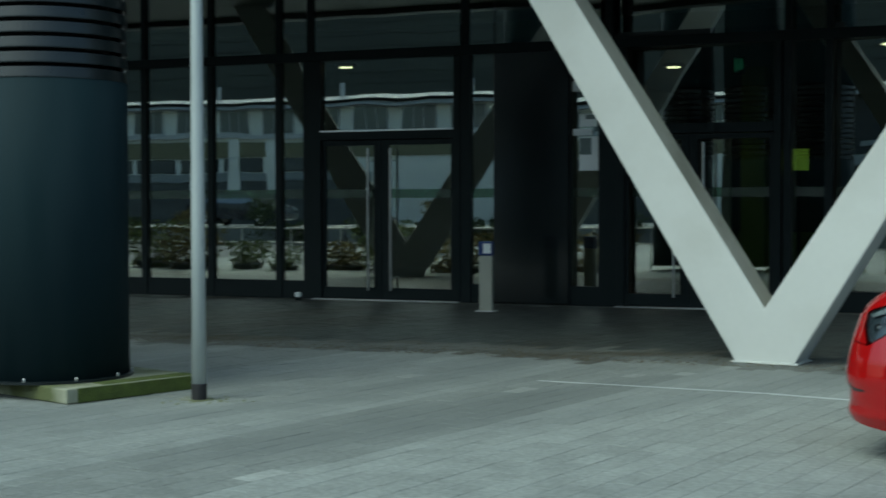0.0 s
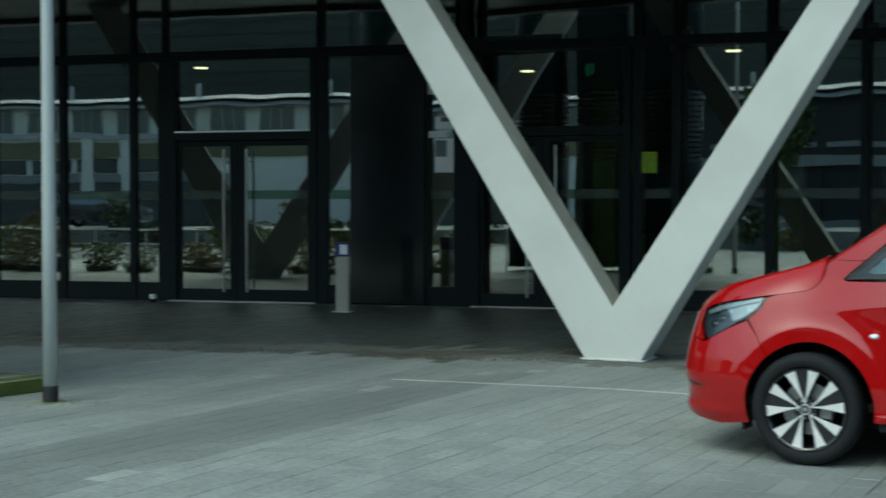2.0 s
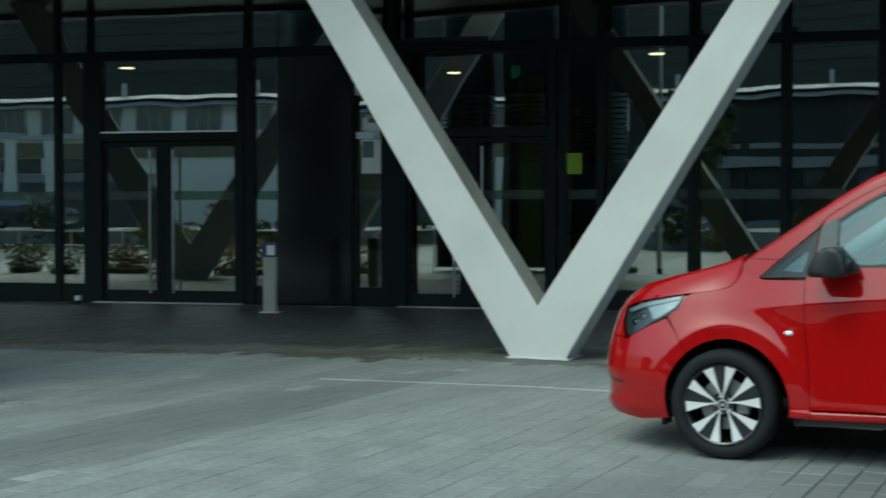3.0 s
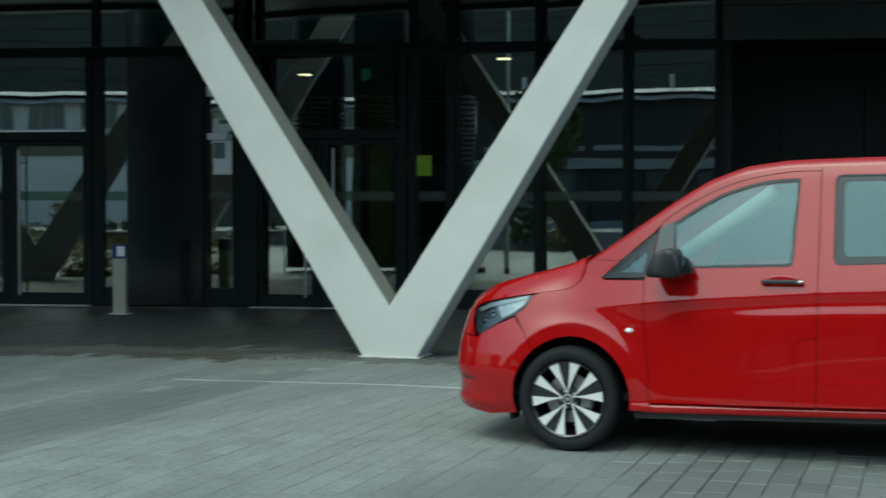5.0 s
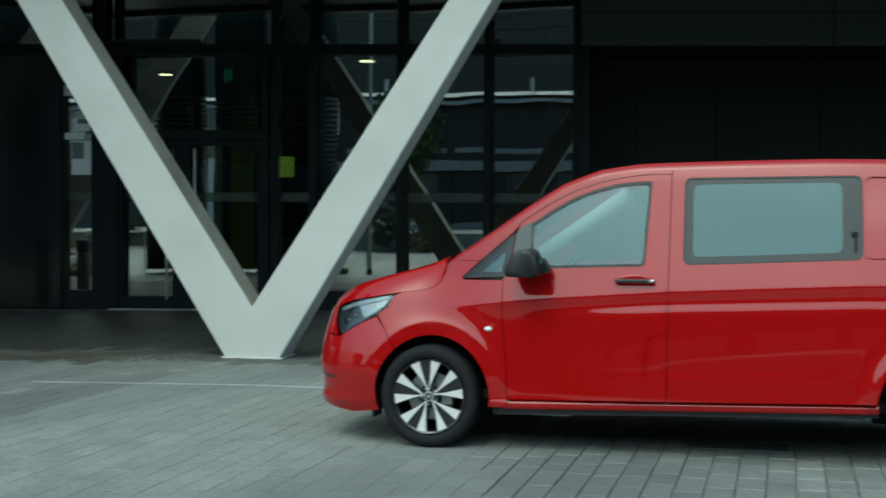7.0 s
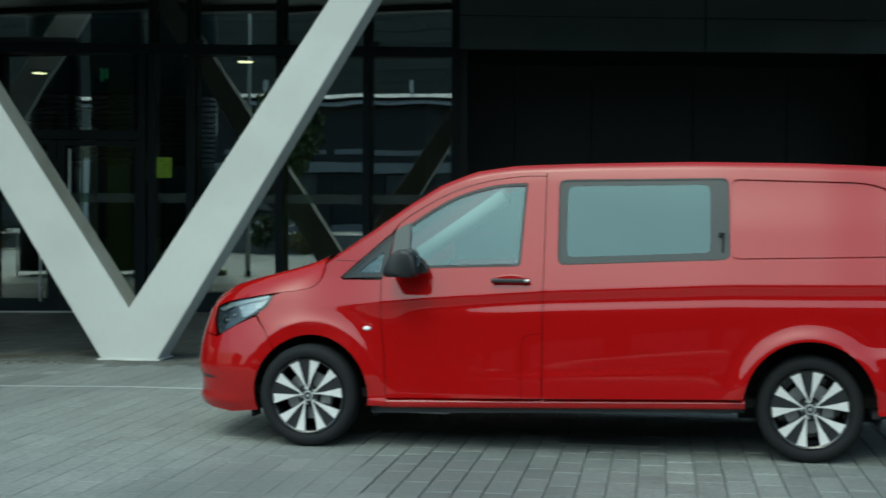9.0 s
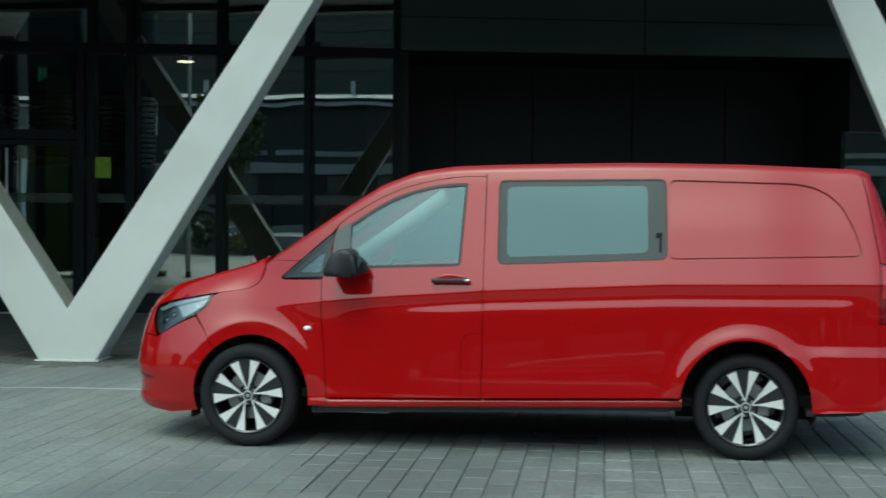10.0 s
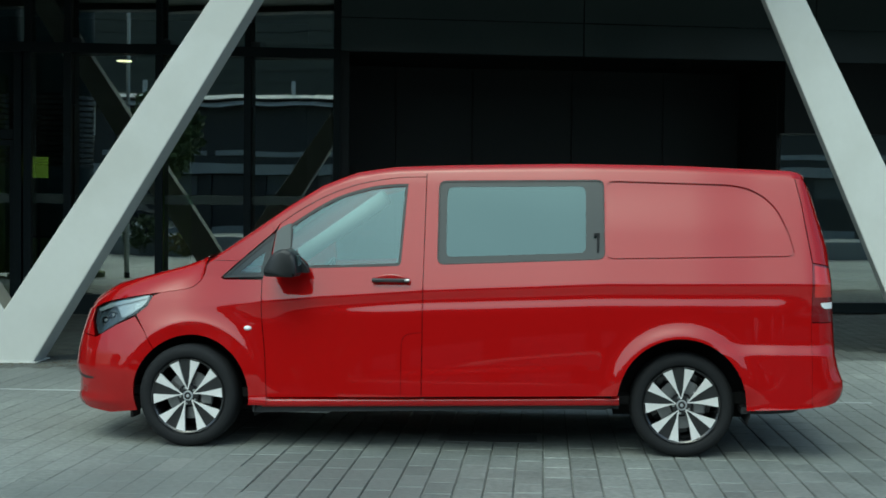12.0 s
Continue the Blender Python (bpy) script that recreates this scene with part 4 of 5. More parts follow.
# rear flank with the sliding door's glass and a pressed blank
flank_out = [(1.5455, 0.338 + rake(1.5455)), (2.785, 0.338 + rake(2.785))] + [p for p in AR if p[1] > 0.338 + rake(2.785)] + [(3.595, 0.318), (3.90, 0.330), (3.998, 0.340), (3.998, 0.60), (3.994, 0.86), (4.000, 1.225), (3.938, 1.61), (3.905, 1.757)] \
    + [p for p in TOPC if 1.555 < p[0] < 3.89][::-1] + [(1.5455, lerp(1.5455, TOP))]
sheet("rear_side_panel", flank_out, M_RED, [W_SIDE, BLIND], step=0.03)
BL_IN = round_corners([(2.7145, 1.2465), (3.890, 1.2745), (3.849, 1.418), (3.783, 1.554), (3.71, 1.631), (3.614, 1.684), (3.497, 1.707), (2.7145, 1.727)], 0.05)
sheet("blank_panel", BL_IN, M_RED, inset=lambda s, z: 0.0003 + 0.008 * smooth(z, 1.40, 1.70), step=0.03)
sheet("panel_channel", BLIND, M_RED, inset=0.016, step=0.05, thick=0.0, level=0.05)
# tail corner
corner = [(4.006, 1.233), (3.944, 1.61), (3.911, 1.757), (3.955, 1.752)] + [(tail_at(z) - 0.006, z) for z in (1.70, 1.6, 1.5, 1.4, 1.3, 1.213)]
sheet("tailgate_edge", corner, M_RED, step=0.02)
rb = [(4.000, 0.341), (4.09, 0.352), (4.16, 0.368)] + [(tail_at(z) - 0.006, z) for z in (0.39, 0.41, 0.44, 0.50, 0.58, 0.68, 0.80, 0.86)] + [(3.996, 0.86), (4.000, 0.60)]
sheet("rear_bumper", rb, M_RED, step=0.02)
TL = [(3.997, 0.866), (4.004, 1.227)] + [(tail_at(z) - 0.008, z) for z in (1.207, 1.1, 1.0, 0.866)]
tail = sheet("tail_light", TL, M_TAILD, step=0.02, label="upright red tail light")
sheet("red_lens", [(4.014, 1.02), (4.014, 1.216)] + [(tail_at(z) - 0.02, z) for z in (1.198, 1.1, 1.02)], M_TAIL, parent=tail, inset=-0.004, step=0.02, thick=0.006)
sheet("reversing_lens", [(4.052, 0.985), (4.060, 0.962), (4.080, 0.950), (tail_at(0.95) - 0.015, 0.948), (tail_at(0.95) - 0.015, 0.988)], M_WHITE, parent=tail, inset=-0.005, step=0.02, thick=0.006, label="clear white lens")

# glass: a dark border, then the pane
for name, w in (("front_door_window", W_FRONT), ("quarter_window", W_TRI), ("sliding_door_window", W_SIDE)):
    def shrink(d):
        out = []
        m = len(w)
        for i in range(m):
            a, b, e = (Vector(w[k % m]) for k in (i - 1, i, i + 1))
            t = (e - a).normalized()
            out.append(tuple(b + d * Vector((-t.y, t.x))))
        return out
    if name == "sliding_door_window":
        clear = round_corners([(1.686, 1.243), (2.584, 1.280), (2.578, 1.702), (1.681, 1.691)], 0.045)
        fr = sheet(name, shrink(0.009), M_FRIT, [clear], inset=0.009, thick=0.008, label="dark-bordered tinted side window")
        sheet("pane", clear, M_VGLASS, parent=fr, inset=0.011, thick=0.003, step=0.09, level=0.08)
        sheet("seal", shrink(0.001), M_SEAL, [shrink(0.010)], parent=fr, inset=0.002, thick=0.012, step=0.03)
        lt = box(2.652, 2.668, 0.0, 0.014, 1.252, 1.405, 0.003)
        add_box(lt, 2.632, 2.672, 0.0, 0.014, 1.388, 1.405)
        latch = part("latch", lt, M_SEAL, fr, "slim black latch bar")
        latch.location.y = flank(2.68, 1.33) - 0.006
    elif name == "quarter_window":
        clear = round_corners([(0.325, 1.130), (0.472, 1.134), (0.498, 1.268)], 0.012)
        fr = sheet(name, shrink(0.008), M_FRIT, [clear], inset=0.006, thick=0.008)
        sheet("pane", clear, M_CLEAR, parent=fr, inset=0.011, thick=0.003)
        sheet("seal", shrink(-0.002), M_SEAL, [shrink(0.012)], parent=fr, inset=0.001, thick=0.012, step=0.03)
    else:
        fr = sheet(name, shrink(0.014), M_CLEAR, inset=0.012, thick=0.003, step=0.09, level=0.08)
        sheet("seal", shrink(0.001), M_SEAL, [shrink(0.018)], parent=fr, inset=0.002, thick=0.014, step=0.03)
sheet("mirror_base", [(0.566, 1.394), (0.549, 1.25), (0.520, 1.110), (0.667, 1.142), (0.660, 1.452), (0.60, 1.425)], M_SAIL, inset=-0.002, thick=0.01, step=0.02)

# roof, windscreen and bonnet in cross-sections, and the closed far side
def arc_rows(edge, crown, cols=None, n=14):
    bm = bmesh.new()
    rows = []
    for (s, z) in edge:
        y0 = flank(s, z)
        zc = lerp(s, crown)
        row = []
        half = WIDTH / 2 - y0 - 0.003
        for i in range(2 * n + 1):
            q = i / n - 1
            u = math.copysign(1 - (1 - abs(q)) ** 2.4, q)
            rise = 0.8 * (1 - max(0.0, 1 - (1 - abs(u)) * half / 0.045) ** 2) + 0.2 * (1 - u * u)
            row.append(bm.verts.new((s, WIDTH / 2 + half * u, z - 0.006 + (0.80 * (zc - z) + 0.006) * rise)))
        rows.append(row)
    for a, b in zip(rows, rows[1:]):
        for i in range(*(cols or (0, 2 * n))):
            bm.faces.new((a[i], a[i + 1], b[i + 1], b[i]))
    bmesh.ops.delete(bm, geom=[v for v in bm.verts if not v.link_faces], context="VERTS")
    return bm


CROWN = [(0.10, 1.215), (0.40, 1.415), (0.63, 1.580), (0.85, 1.720), (1.08, 1.808), (1.34, 1.845), (1.74, 1.860), (2.46, 1.872), (3.16, 1.862), (3.88, 1.832), (4.0, 1.80)]
wide = [p for p in TOPC if p[0] < 1.09]
part("windscreen", arc_rows(wide, CROWN, cols=(5, 23)), M_SCREEN, VAN, smooth=True)
part("screen_pillar", arc_rows(wide, CROWN, cols=(0, 5)), M_RED, VAN, smooth=True)
part("screen_pillar", arc_rows(wide, CROWN, cols=(23, 28)), M_RED, VAN, smooth=True)
trim = tube([(0.42, WIDTH - 0.22, 1.20), (0.75, WIDTH - 0.26, 1.42), (1.08, WIDTH - 0.32, 1.64)], 0.062, 12)
part("pillar_trim", trim, M_DASH, VAN, "pale inner pillar trim", smooth=True)
part("roof", arc_rows([p for p in TOPC if p[0] > 1.06] + [(3.93, 1.757), (3.985, 1.745)], CROWN), M_RED, VAN, smooth=True)
HC = [(-0.80, 0.895), (-0.735, 0.945), (-0.66, 0.995), (-0.56, 1.045), (-0.40, 1.090), (-0.25, 1.130), (-0.08, 1.178), (0.05, 1.228), (0.085, 1.242)]
bm, rows = bmesh.new(), []
for s, z in [(-0.760, 0.845)] + HOODC:
    y0, zc = flank(s, z) + 0.003, lerp(s, HC)
    row = []
    for i in range(31):
        q = i / 15 - 1
        u = math.copysign(1 - (1 - abs(q)) ** 2.4, q)
        rise = 0.88 * (1 - max(0.0, 1 - (1 - abs(u)) * (WIDTH / 2 - y0) / 0.15) ** 2) + 0.12 * (1 - u * u)
        row.append(bm.verts.new((s, WIDTH / 2 + (WIDTH / 2 - y0) * u, z - 0.004 + (zc - z + 0.004) * rise)))
    rows.append(row)
for a, b in zip(rows, rows[1:]):
    for i in range(30):
        bm.faces.new((a[i], a[i + 1], b[i + 1], b[i]))
part("bonnet", bm, M_RED, VAN, smooth=True)
part("wiper_cowl", box(0.02, 0.30, 0.25, WIDTH - 0.25, 1.15, 1.205, 0.01), M_TRIM, VAN)

# nose and tail closing faces, far flank, floor
bm = bmesh.new()
rows = []
for z in (0.22, 0.30, 0.40, 0.50, 0.60, 0.70, 0.80, 0.88):
    y0 = flank(nose_at(z) + 0.012, z)
    rows.append([bm.verts.new((nose_at(z) + 0.012 - 0.03 * math.sin(math.pi * i / 12), y0 + (WIDTH - 2 * y0) * i / 12, z)) for i in range(13)])
for a, b in zip(rows, rows[1:]):
    for i in range(12):
        bm.faces.new((a[i], a[i + 1], b[i + 1], b[i]))
part("grille_panel", bm, M_RED, VAN, smooth=True)
bm = bmesh.new()
rows = []
for z in (0.38, 0.41, 0.46, 0.56, 0.66, 0.9, 1.2, 1.46, 1.74):
    s = tail_at(z) - 0.006
    y0 = flank(s, z)
    rows.append([bm.verts.new((s + 0.02 * math.sin(math.pi * i / 12), y0 + (WIDTH - 2 * y0) * i / 12, z)) for i in range(13)])
for a, b in zip(rows, rows[1:]):
    for i in range(12):
        bm.faces.new((a[i], a[i + 1], b[i + 1], b[i]))
part("tailgate", bm, M_RED, VAN, smooth=True)
far = [(nose_at(0.3) + 0.012, 0.25), (-0.42, 0.21)] + AF + [(0.45, SILL), (2.80, SILL)] + AR + [(3.62, 0.29), (4.16, 0.33), (tail_at(1.0) - 0.01, 1.0), (tail_at(1.5) - 0.01, 1.5), (3.985, 1.745), (3.88, 1.765)] \
    + TOPC[::-1][1:] + HOODC[::-1] + [(nose_at(0.8) + 0.012, 0.8)]
part("far_side_panel", skin(far, [W_FRONT], 0.0, 0.06, 0.0, True, 0.05), M_RED, VAN, smooth=True)
part("far_window", skin(W_FRONT, (), 0.01, 0.06, 0.0, True, 0.05), M_CLEAR, VAN)
# dark inner shell behind the joints, with a floor and wheelhouses
part("floor_pan", box(-0.50, 3.50, 0.16, WIDTH - 0.12, 0.318, 0.37), M_INNER, VAN)
shell = [(-0.60, 0.30), (-0.40, 0.78), (-0.30, 0.93), (0.0, 1.0), (0.25, 1.03), (1.5, 1.06), (1.58, 1.08), (1.58, 1.70), (1.62, 1.70), (1.62, 1.08), (2.76, 1.09), (2.76, 1.70), (3.70, 1.66), (3.98, 1.2), (4.06, 0.9), (4.06, 0.34),
         (3.66, 0.34)] + arch(WB - 0.01, 0.0, math.pi, 0.44, cz=0.352) + [(2.7, 0.38), (0.5, 0.32)] + arch(0.022, 0.0, math.pi, 0.44) + [(-0.47, 0.30)]
bm = skin(shell, (), 0.035, 0.08, 0.0, False, 0.05)
part("inner_side", bm, M_INNER, VAN)
for cx, cz in ((0.022, 0.333), (WB - 0.01, 0.352)):
    bm = bmesh.new()
    a = arch(cx, -0.3, math.pi + 0.3, 0.435, cz=cz)
    lo, hi = [bm.verts.new((p[0], flank(p[0], p[1]) + 0.018, p[1])) for p in a], [bm.verts.new((p[0], 0.36, p[1])) for p in a]
    for i in range(len(a) - 1):
        bm.faces.new((lo[i], lo[i + 1], hi[i + 1], hi[i]))
    bm.faces.new(hi)
    part("wheelhouse", bm, M_INNER, VAN)
# underside trim
part("sill_trim", prism([(0.43, 0.232), (2.80, 0.304), (2.80, 0.338), (0.43, 0.285)], 0.03, 0.10), M_TRIM, VAN, "black plastic under-sill trim")
part("under_bumper", prism([(3.57, 0.325), (3.70, 0.332), (3.945, 0.342), (3.925, 0.318), (3.885, 0.300), (3.74, 0.288), (3.57, 0.286)], 0.05, 1.8), M_TRIM, VAN)
part("spare_wheel_well", box(3.50, 3.98, 0.20, WIDTH - 0.2, 0.33, 0.40), M_INNER, VAN)
part("bumper_inner", box(-0.50, -0.43, 0.16, 1.76, 0.215, 0.50), M_INNER, VAN)
part("mud_flap", box(-0.415, -0.390, 0.11, 0.26, 0.17, 0.30, 0.006), M_INNER, VAN)
part("exhaust_box", box(2.45, 2.74, 0.25, 0.60, 0.262, 0.322, 0.02), M_TRIM, VAN)
part("fuel_tank", box(1.3, 2.05, 0.5, 1.3, 0.235, 0.322, 0.02), M_TRIM, VAN)
part("jack_plate", box(0.50, 0.92, 0.14, 0.24, 0.222, 0.236, 0.004), M_LINE, VAN)

# headlight
hl = sheet("headlight", HEAD, M_LAMPDK, inset=0.035, step=0.02, label="clear headlight with bright reflector")
sheet("lens", HEAD, M_LENS, parent=hl, inset=0.002, step=0.02, thick=0.0)
sheet("reflector", round_corners([(-0.475, 0.815), (-0.500, 0.87), (-0.545, 0.905), (-0.42, 0.938), (-0.280, 0.966), (-0.33, 0.900), (-0.40, 0.852)], 0.02), M_LAMPIN, parent=hl, inset=0.022, step=0.02, label="bright silver reflector")
sheet("light_bar", [(-0.672, 0.870), (-0.56, 0.914), (-0.29, 0.968), (-0.300, 0.950), (-0.54, 0.892), (-0.655, 0.852)], M_LAMPIN, parent=hl, inset=0.012, step=0.02, label="silver light bar")
for cx, cz in ((-0.60, 0.795), (-0.545, 0.83)):
    eye = part("projector", lathe([(0.026, 0.0), (0.030, -0.004), (0.033, 0.004), (0.033, 0.03), (0.026, 0.03)], 20, axis="y", centre=(cx, flank(cx, cz) + 0.026, cz), closed=True), M_LAMPDK, hl, smooth=True)
    part("projector_lens", lathe([(0.0, -0.008), (0.014, -0.005), (0.024, 0.006)], 16, axis="y", centre=(cx, flank(cx, cz) + 0.03, cz)), M_LAMPDK, eye, smooth=True)

# indicator, handle, mirror, fuel flap
ind = lathe([(0.0, -0.014), (0.6, -0.010), (1.0, 0.0), (1.0, 0.004)], 24, axis="y")
for v in ind.verts:
    v.co.x *= 0.026
    v.co.z *= 0.016
iob = part("side_indicator", ind, M_WHITE, VAN, "small clear oval side indicator", smooth=True)
iob.location = (0.40, flank(0.40, 0.775) - 0.001, 0.775)
hz = 1.085
hs = part("handle_recess", lathe([(0.0, 0.0), (0.75, -0.001), (1.0, -0.003), (1.02, 0.004)], 32, axis="y"), M_RED, VAN, smooth=True)
for v in hs.data.vertices:
    v.co.x *= 0.125
    v.co.z *= 0.048
hs.location = (1.335, flank(1.33, hz) + 0.001, hz)
hb = bmesh.new()
add_box(hb, 1.215, 1.46, -0.045, -0.018, hz - 0.004, hz + 0.022, 0.008)
add_box(hb, 1.225, 1.26, -0.03, 0.01, hz - 0.004, hz + 0.016)
add_box(hb, 1.42, 1.45, -0.03, 0.01, hz - 0.004, hz + 0.016)
hob = part("door_handle", hb, M_TRIM, VAN, "black pull handle")
hob.location.y = flank(1.33, hz)
part("handle_tip", box(1.432, 1.462, -0.047, -0.022, hz - 0.001, hz + 0.020, 0.008), M_STEEL, hob, "bright handle end")
part("lock", lathe([(0.0, -0.048), (0.008, -0.047), (0.009, -0.04)], 12, axis="y", centre=(1.435, 0, hz + 0.009)), M_STEEL, hob)
mir = bmesh.new()
mp = [(0.556, 1.118), (0.562, 1.168), (0.598, 1.238), (0.645, 1.286), (0.708, 1.291), (0.752, 1.262), (0.766, 1.150), (0.758, 1.116)]
add_prism(mir, round_corners(mp, 0.03, 4), -0.24, -0.03)
bmesh.ops.bevel(mir, geom=[e for e in mir.edges if abs(e.verts[0].co.y - e.verts[1].co.y) < 1e-6], offset=0.024, segments=4, affect="EDGES", profile=0.6)
mo = part("door_mirror", mir, M_TRIM, VAN, "black plastic door mirror", smooth=True)
# Black wedge added in place of the mirror's reflection in the door window.
part("mirror_foot", prism(round_corners([(0.70, 1.245), (0.70, 1.135), (0.815, 1.137), (0.798, 1.172), (0.765, 1.215)], 0.012, 3), -0.05, 0.012), M_SEAL, mo, "black wedge standing in for the mirror's reflection")
part("mirror_stalk", box(0.60, 0.67, -0.06, 0.05, 1.12, 1.16, 0.01), M_TRIM, mo)
gb = bmesh.new()
add_prism(gb, round_corners([(0.757, 1.250), (0.757, 1.140), (0.7745, 1.140), (0.767, 1.245)], 0.003, 2), -0.19, -0.08)
part("mirror_glass", gb, M_FRIT, mo)


# wheels
def wheel(s, y, face, turn):
    w = thing("wheel", (s, y, 0.330), 0)
    w.parent = VAN
    T = [(0.242, 0.020), (0.258, 0.006), (0.285, 0.000), (0.308, 0.006), (0.322, 0.022), (0.330, 0.045), (0.331, 0.11), (0.330, 0.185), (0.318, 0.21), (0.285, 0.225), (0.242, 0.21)]
    part("tyre", lathe([(r, d * face) for r, d in T], 64, axis="y", closed=True), M_TYRE, w, smooth=True)
    B = [(0.243, 0.008), (0.238, 0.016), (0.228, 0.022), (0.222, 0.05), (0.215, 0.16), (0.20, 0.20)]
    bm = lathe([(r, d * face) for r, d in B], 64, axis="y")
    bmesh.ops.delete(bm, geom=[f for f in bm.faces if len(f.verts) > 4 and abs(f.calc_center_median().y) < 0.1], context="FACES")
    part("rim_barrel", bm, M_RIMB, w)
    part("brake_disc", lathe([(r, d * face) for r, d in ((0.155, 0.085), (0.155, 0.105))], 40, axis="y"), M_DISC, w)
    part("brake_caliper", box(0.07, 0.15, min(0.06 * face, 0.11 * face), max(0.06 * face, 0.11 * face), -0.06, 0.08, 0.01), M_DISC, w)
    part("hub_face", lathe([(r, d * face) for r, d in ((0.0, 0.026), (0.062, 0.028), (0.075, 0.045), (0.075, 0.07))], 40, axis="y"), M_RIMB, w)
    cap = part("hub_cap", lathe([(r, d * face) for r, d in ((0.0, 0.017), (0.024, 0.018), (0.029, 0.022), (0.029, 0.03))], 32, axis="y"), M_RIMB, w, "dark centre cap with a silver ring")
    part("cap_ring", lathe([(r, d * face) for r, d in ((0.0235, 0.016), (0.030, 0.0155), (0.034, 0.022), (0.030, 0.026), (0.0235, 0.020))], 32, axis="y", closed=True), M_CAP, cap)
    part("cap_boss", lathe([(r, d * face) for r, d in ((0.0, 0.0135), (0.010, 0.0145), (0.012, 0.019))], 16, axis="y"), M_CAP, cap)
    for i in range(5):
        a = turn + 2 * math.pi * (i + 0.5) / 5
        part("wheel_bolt", lathe([(r, d * face) for r, d in ((0.0, 0.024), (0.008, 0.024), (0.009, 0.034))], 8, axis="y", centre=(0.052 * math.cos(a), 0, 0.052 * math.sin(a))), M_STEEL, w)
    for i in range(10):
        a = turn + 2 * math.pi * i / 10
        lean = 0.055 if i % 2 else -0.055
        ca, sa = math.cos(a), math.sin(a)

        def at(r, t, d):
            return (r * ca - t * sa, d * face, r * sa + t * ca)
        bm = bmesh.new()
        # silver face: thin at the hub and wide at the edge
        spec = [(0.036, 0.003, 0.024), (0.075, 0.0042, 0.023), (0.115, 0.009, 0.021), (0.16, 0.0175, 0.019), (0.20, 0.0255, 0.017), (0.229, 0.0315, 0.015)]
        ring = []
        for r, hw, d in spec:
            sh = -lean * 0.25 * (0.24 - r) * 4
            ring.append([bm.verts.new(at(r, sh - hw, d)), bm.verts.new(at(r, sh + hw, d)), bm.verts.new(at(r, sh + hw, d + 0.02)), bm.verts.new(at(r, sh - hw, d + 0.02))])
        for p, q in zip(ring, ring[1:]):
            for j in range(4):
                bm.faces.new((p[j], p[(j + 1) % 4], q[(j + 1) % 4], q[j]))
        bm.faces.new(ring[0])
        bm.faces.new(ring[-1])
        sp = part("spoke", bm, M_RIMS, w, "machined silver spoke face")
        if i % 2 == 0:
            # black web between a pair of silver faces
            bm = bmesh.new()
            a2 = a + math.pi / 10
            c2, s2 = math.cos(a2), math.sin(a2)
            ring = []
            for r, hw, d in ((0.04, 0.012, 0.03), (0.12, 0.024, 0.030), (0.236, 0.042, 0.026)):
                ring.append([bm.verts.new((r * c2 - t * s2, dd * face, r * s2 + t * c2)) for t, dd in ((-hw, d), (hw, d), (hw, d + 0.03), (-hw, d + 0.03))])
            for p, q in zip(ring, ring[1:]):
                for j in range(4):
                    bm.faces.new((p[j], p[(j + 1) % 4], q[(j + 1) % 4], q[j]))
            bm.faces.new(ring[0])
            bm.faces.new(ring[-1])
            part("web", bm, M_RIMB, w, "gloss black web")
    return w


for s, out in ((0.0, 0.005), (WB, 0.05)):
    wheel(s, out, 1, radians(78))
    wheel(s, WIDTH - 0.035, -1, radians(60))


# cabin
def seat(s, y):
    st = thing("seat", (s, y, 0.62), 0, "dark fabric van seat")
    st.parent = VAN
    part("cushion", box(-0.25, 0.25, -0.23, 0.23, 0.0, 0.16, 0.05), M_SEAT, st, smooth=True)
    bk = part("backrest", box(-0.07, 0.07, -0.22, 0.22, 0.0, 0.62, 0.05), M_SEAT, st, smooth=True)
    bk.location, bk.rotation_euler = (0.24, 0, 0.14), (0, radians(14), 0)
    hr = part("headrest", box(-0.05, 0.05, -0.13, 0.13, 0.66, 0.86, 0.04), M_SEAT, st, smooth=True)
    hr.location, hr.rotation_euler = (0.24, 0, 0.14), (0, radians(14), 0)


seat(1.05, 0.50)
seat(1.05, 1.42)
part("dashboard", box(0.28, 0.68, 0.16, WIDTH - 0.16, 0.72, 1.12, 0.06), M_CABIN, VAN, smooth=True)
sw = part("steering_wheel", lathe([(0.175, -0.012), (0.19, 0.0), (0.175, 0.012), (0.16, 0.0)], 32, closed=True), M_CABIN, VAN, smooth=True)
sw.location, sw.rotation_euler = (0.78, 0.52, 1.06), (0, radians(-58), 0)
part("bulkhead", box(1.60, 1.64, 0.22, WIDTH - 0.22, 0.34, 1.72), M_CABIN, VAN)
# Added black sheet, so that the load space reads dark through the glass.
part("load_lining", box(1.66, 3.7, 0.40, 0.42, 0.40, 1.68), M_INNER, VAN, "black sheet added close behind the tinted side window")

# ---- across the street, mirrored in the glass ----
OB = thing("opposite_building", (0, -20.0, 0), label="long low building with white fascia and a window band", category="building")
part("wall", box(-75, -19.0, -12, 0, 0.0, 5.0), M_OWALL, OB)
part("shopfront", box(-18.99, 23, -12, 0, 0.0, 5.0), M_ODARK, OB, "dark shopfront wall")
part("end_wall", box(23.01, 45, -12, 0, 0.0, 5.0), M_OWALL, OB)
part("shop_sign_band", box(-18.9, 22.9, 0.002, 0.3, 3.25, 3.70), M_OSHOP, OB, "pale grey band over the shopfront")
for i in range(16):
    part("sign_panel", box(-18.6 + i * 2.6, -17.0 + i * 2.6 + 0.5 * (i % 3), 0.002, 0.08, 4.05, 4.28), M_OSHOP, OB)
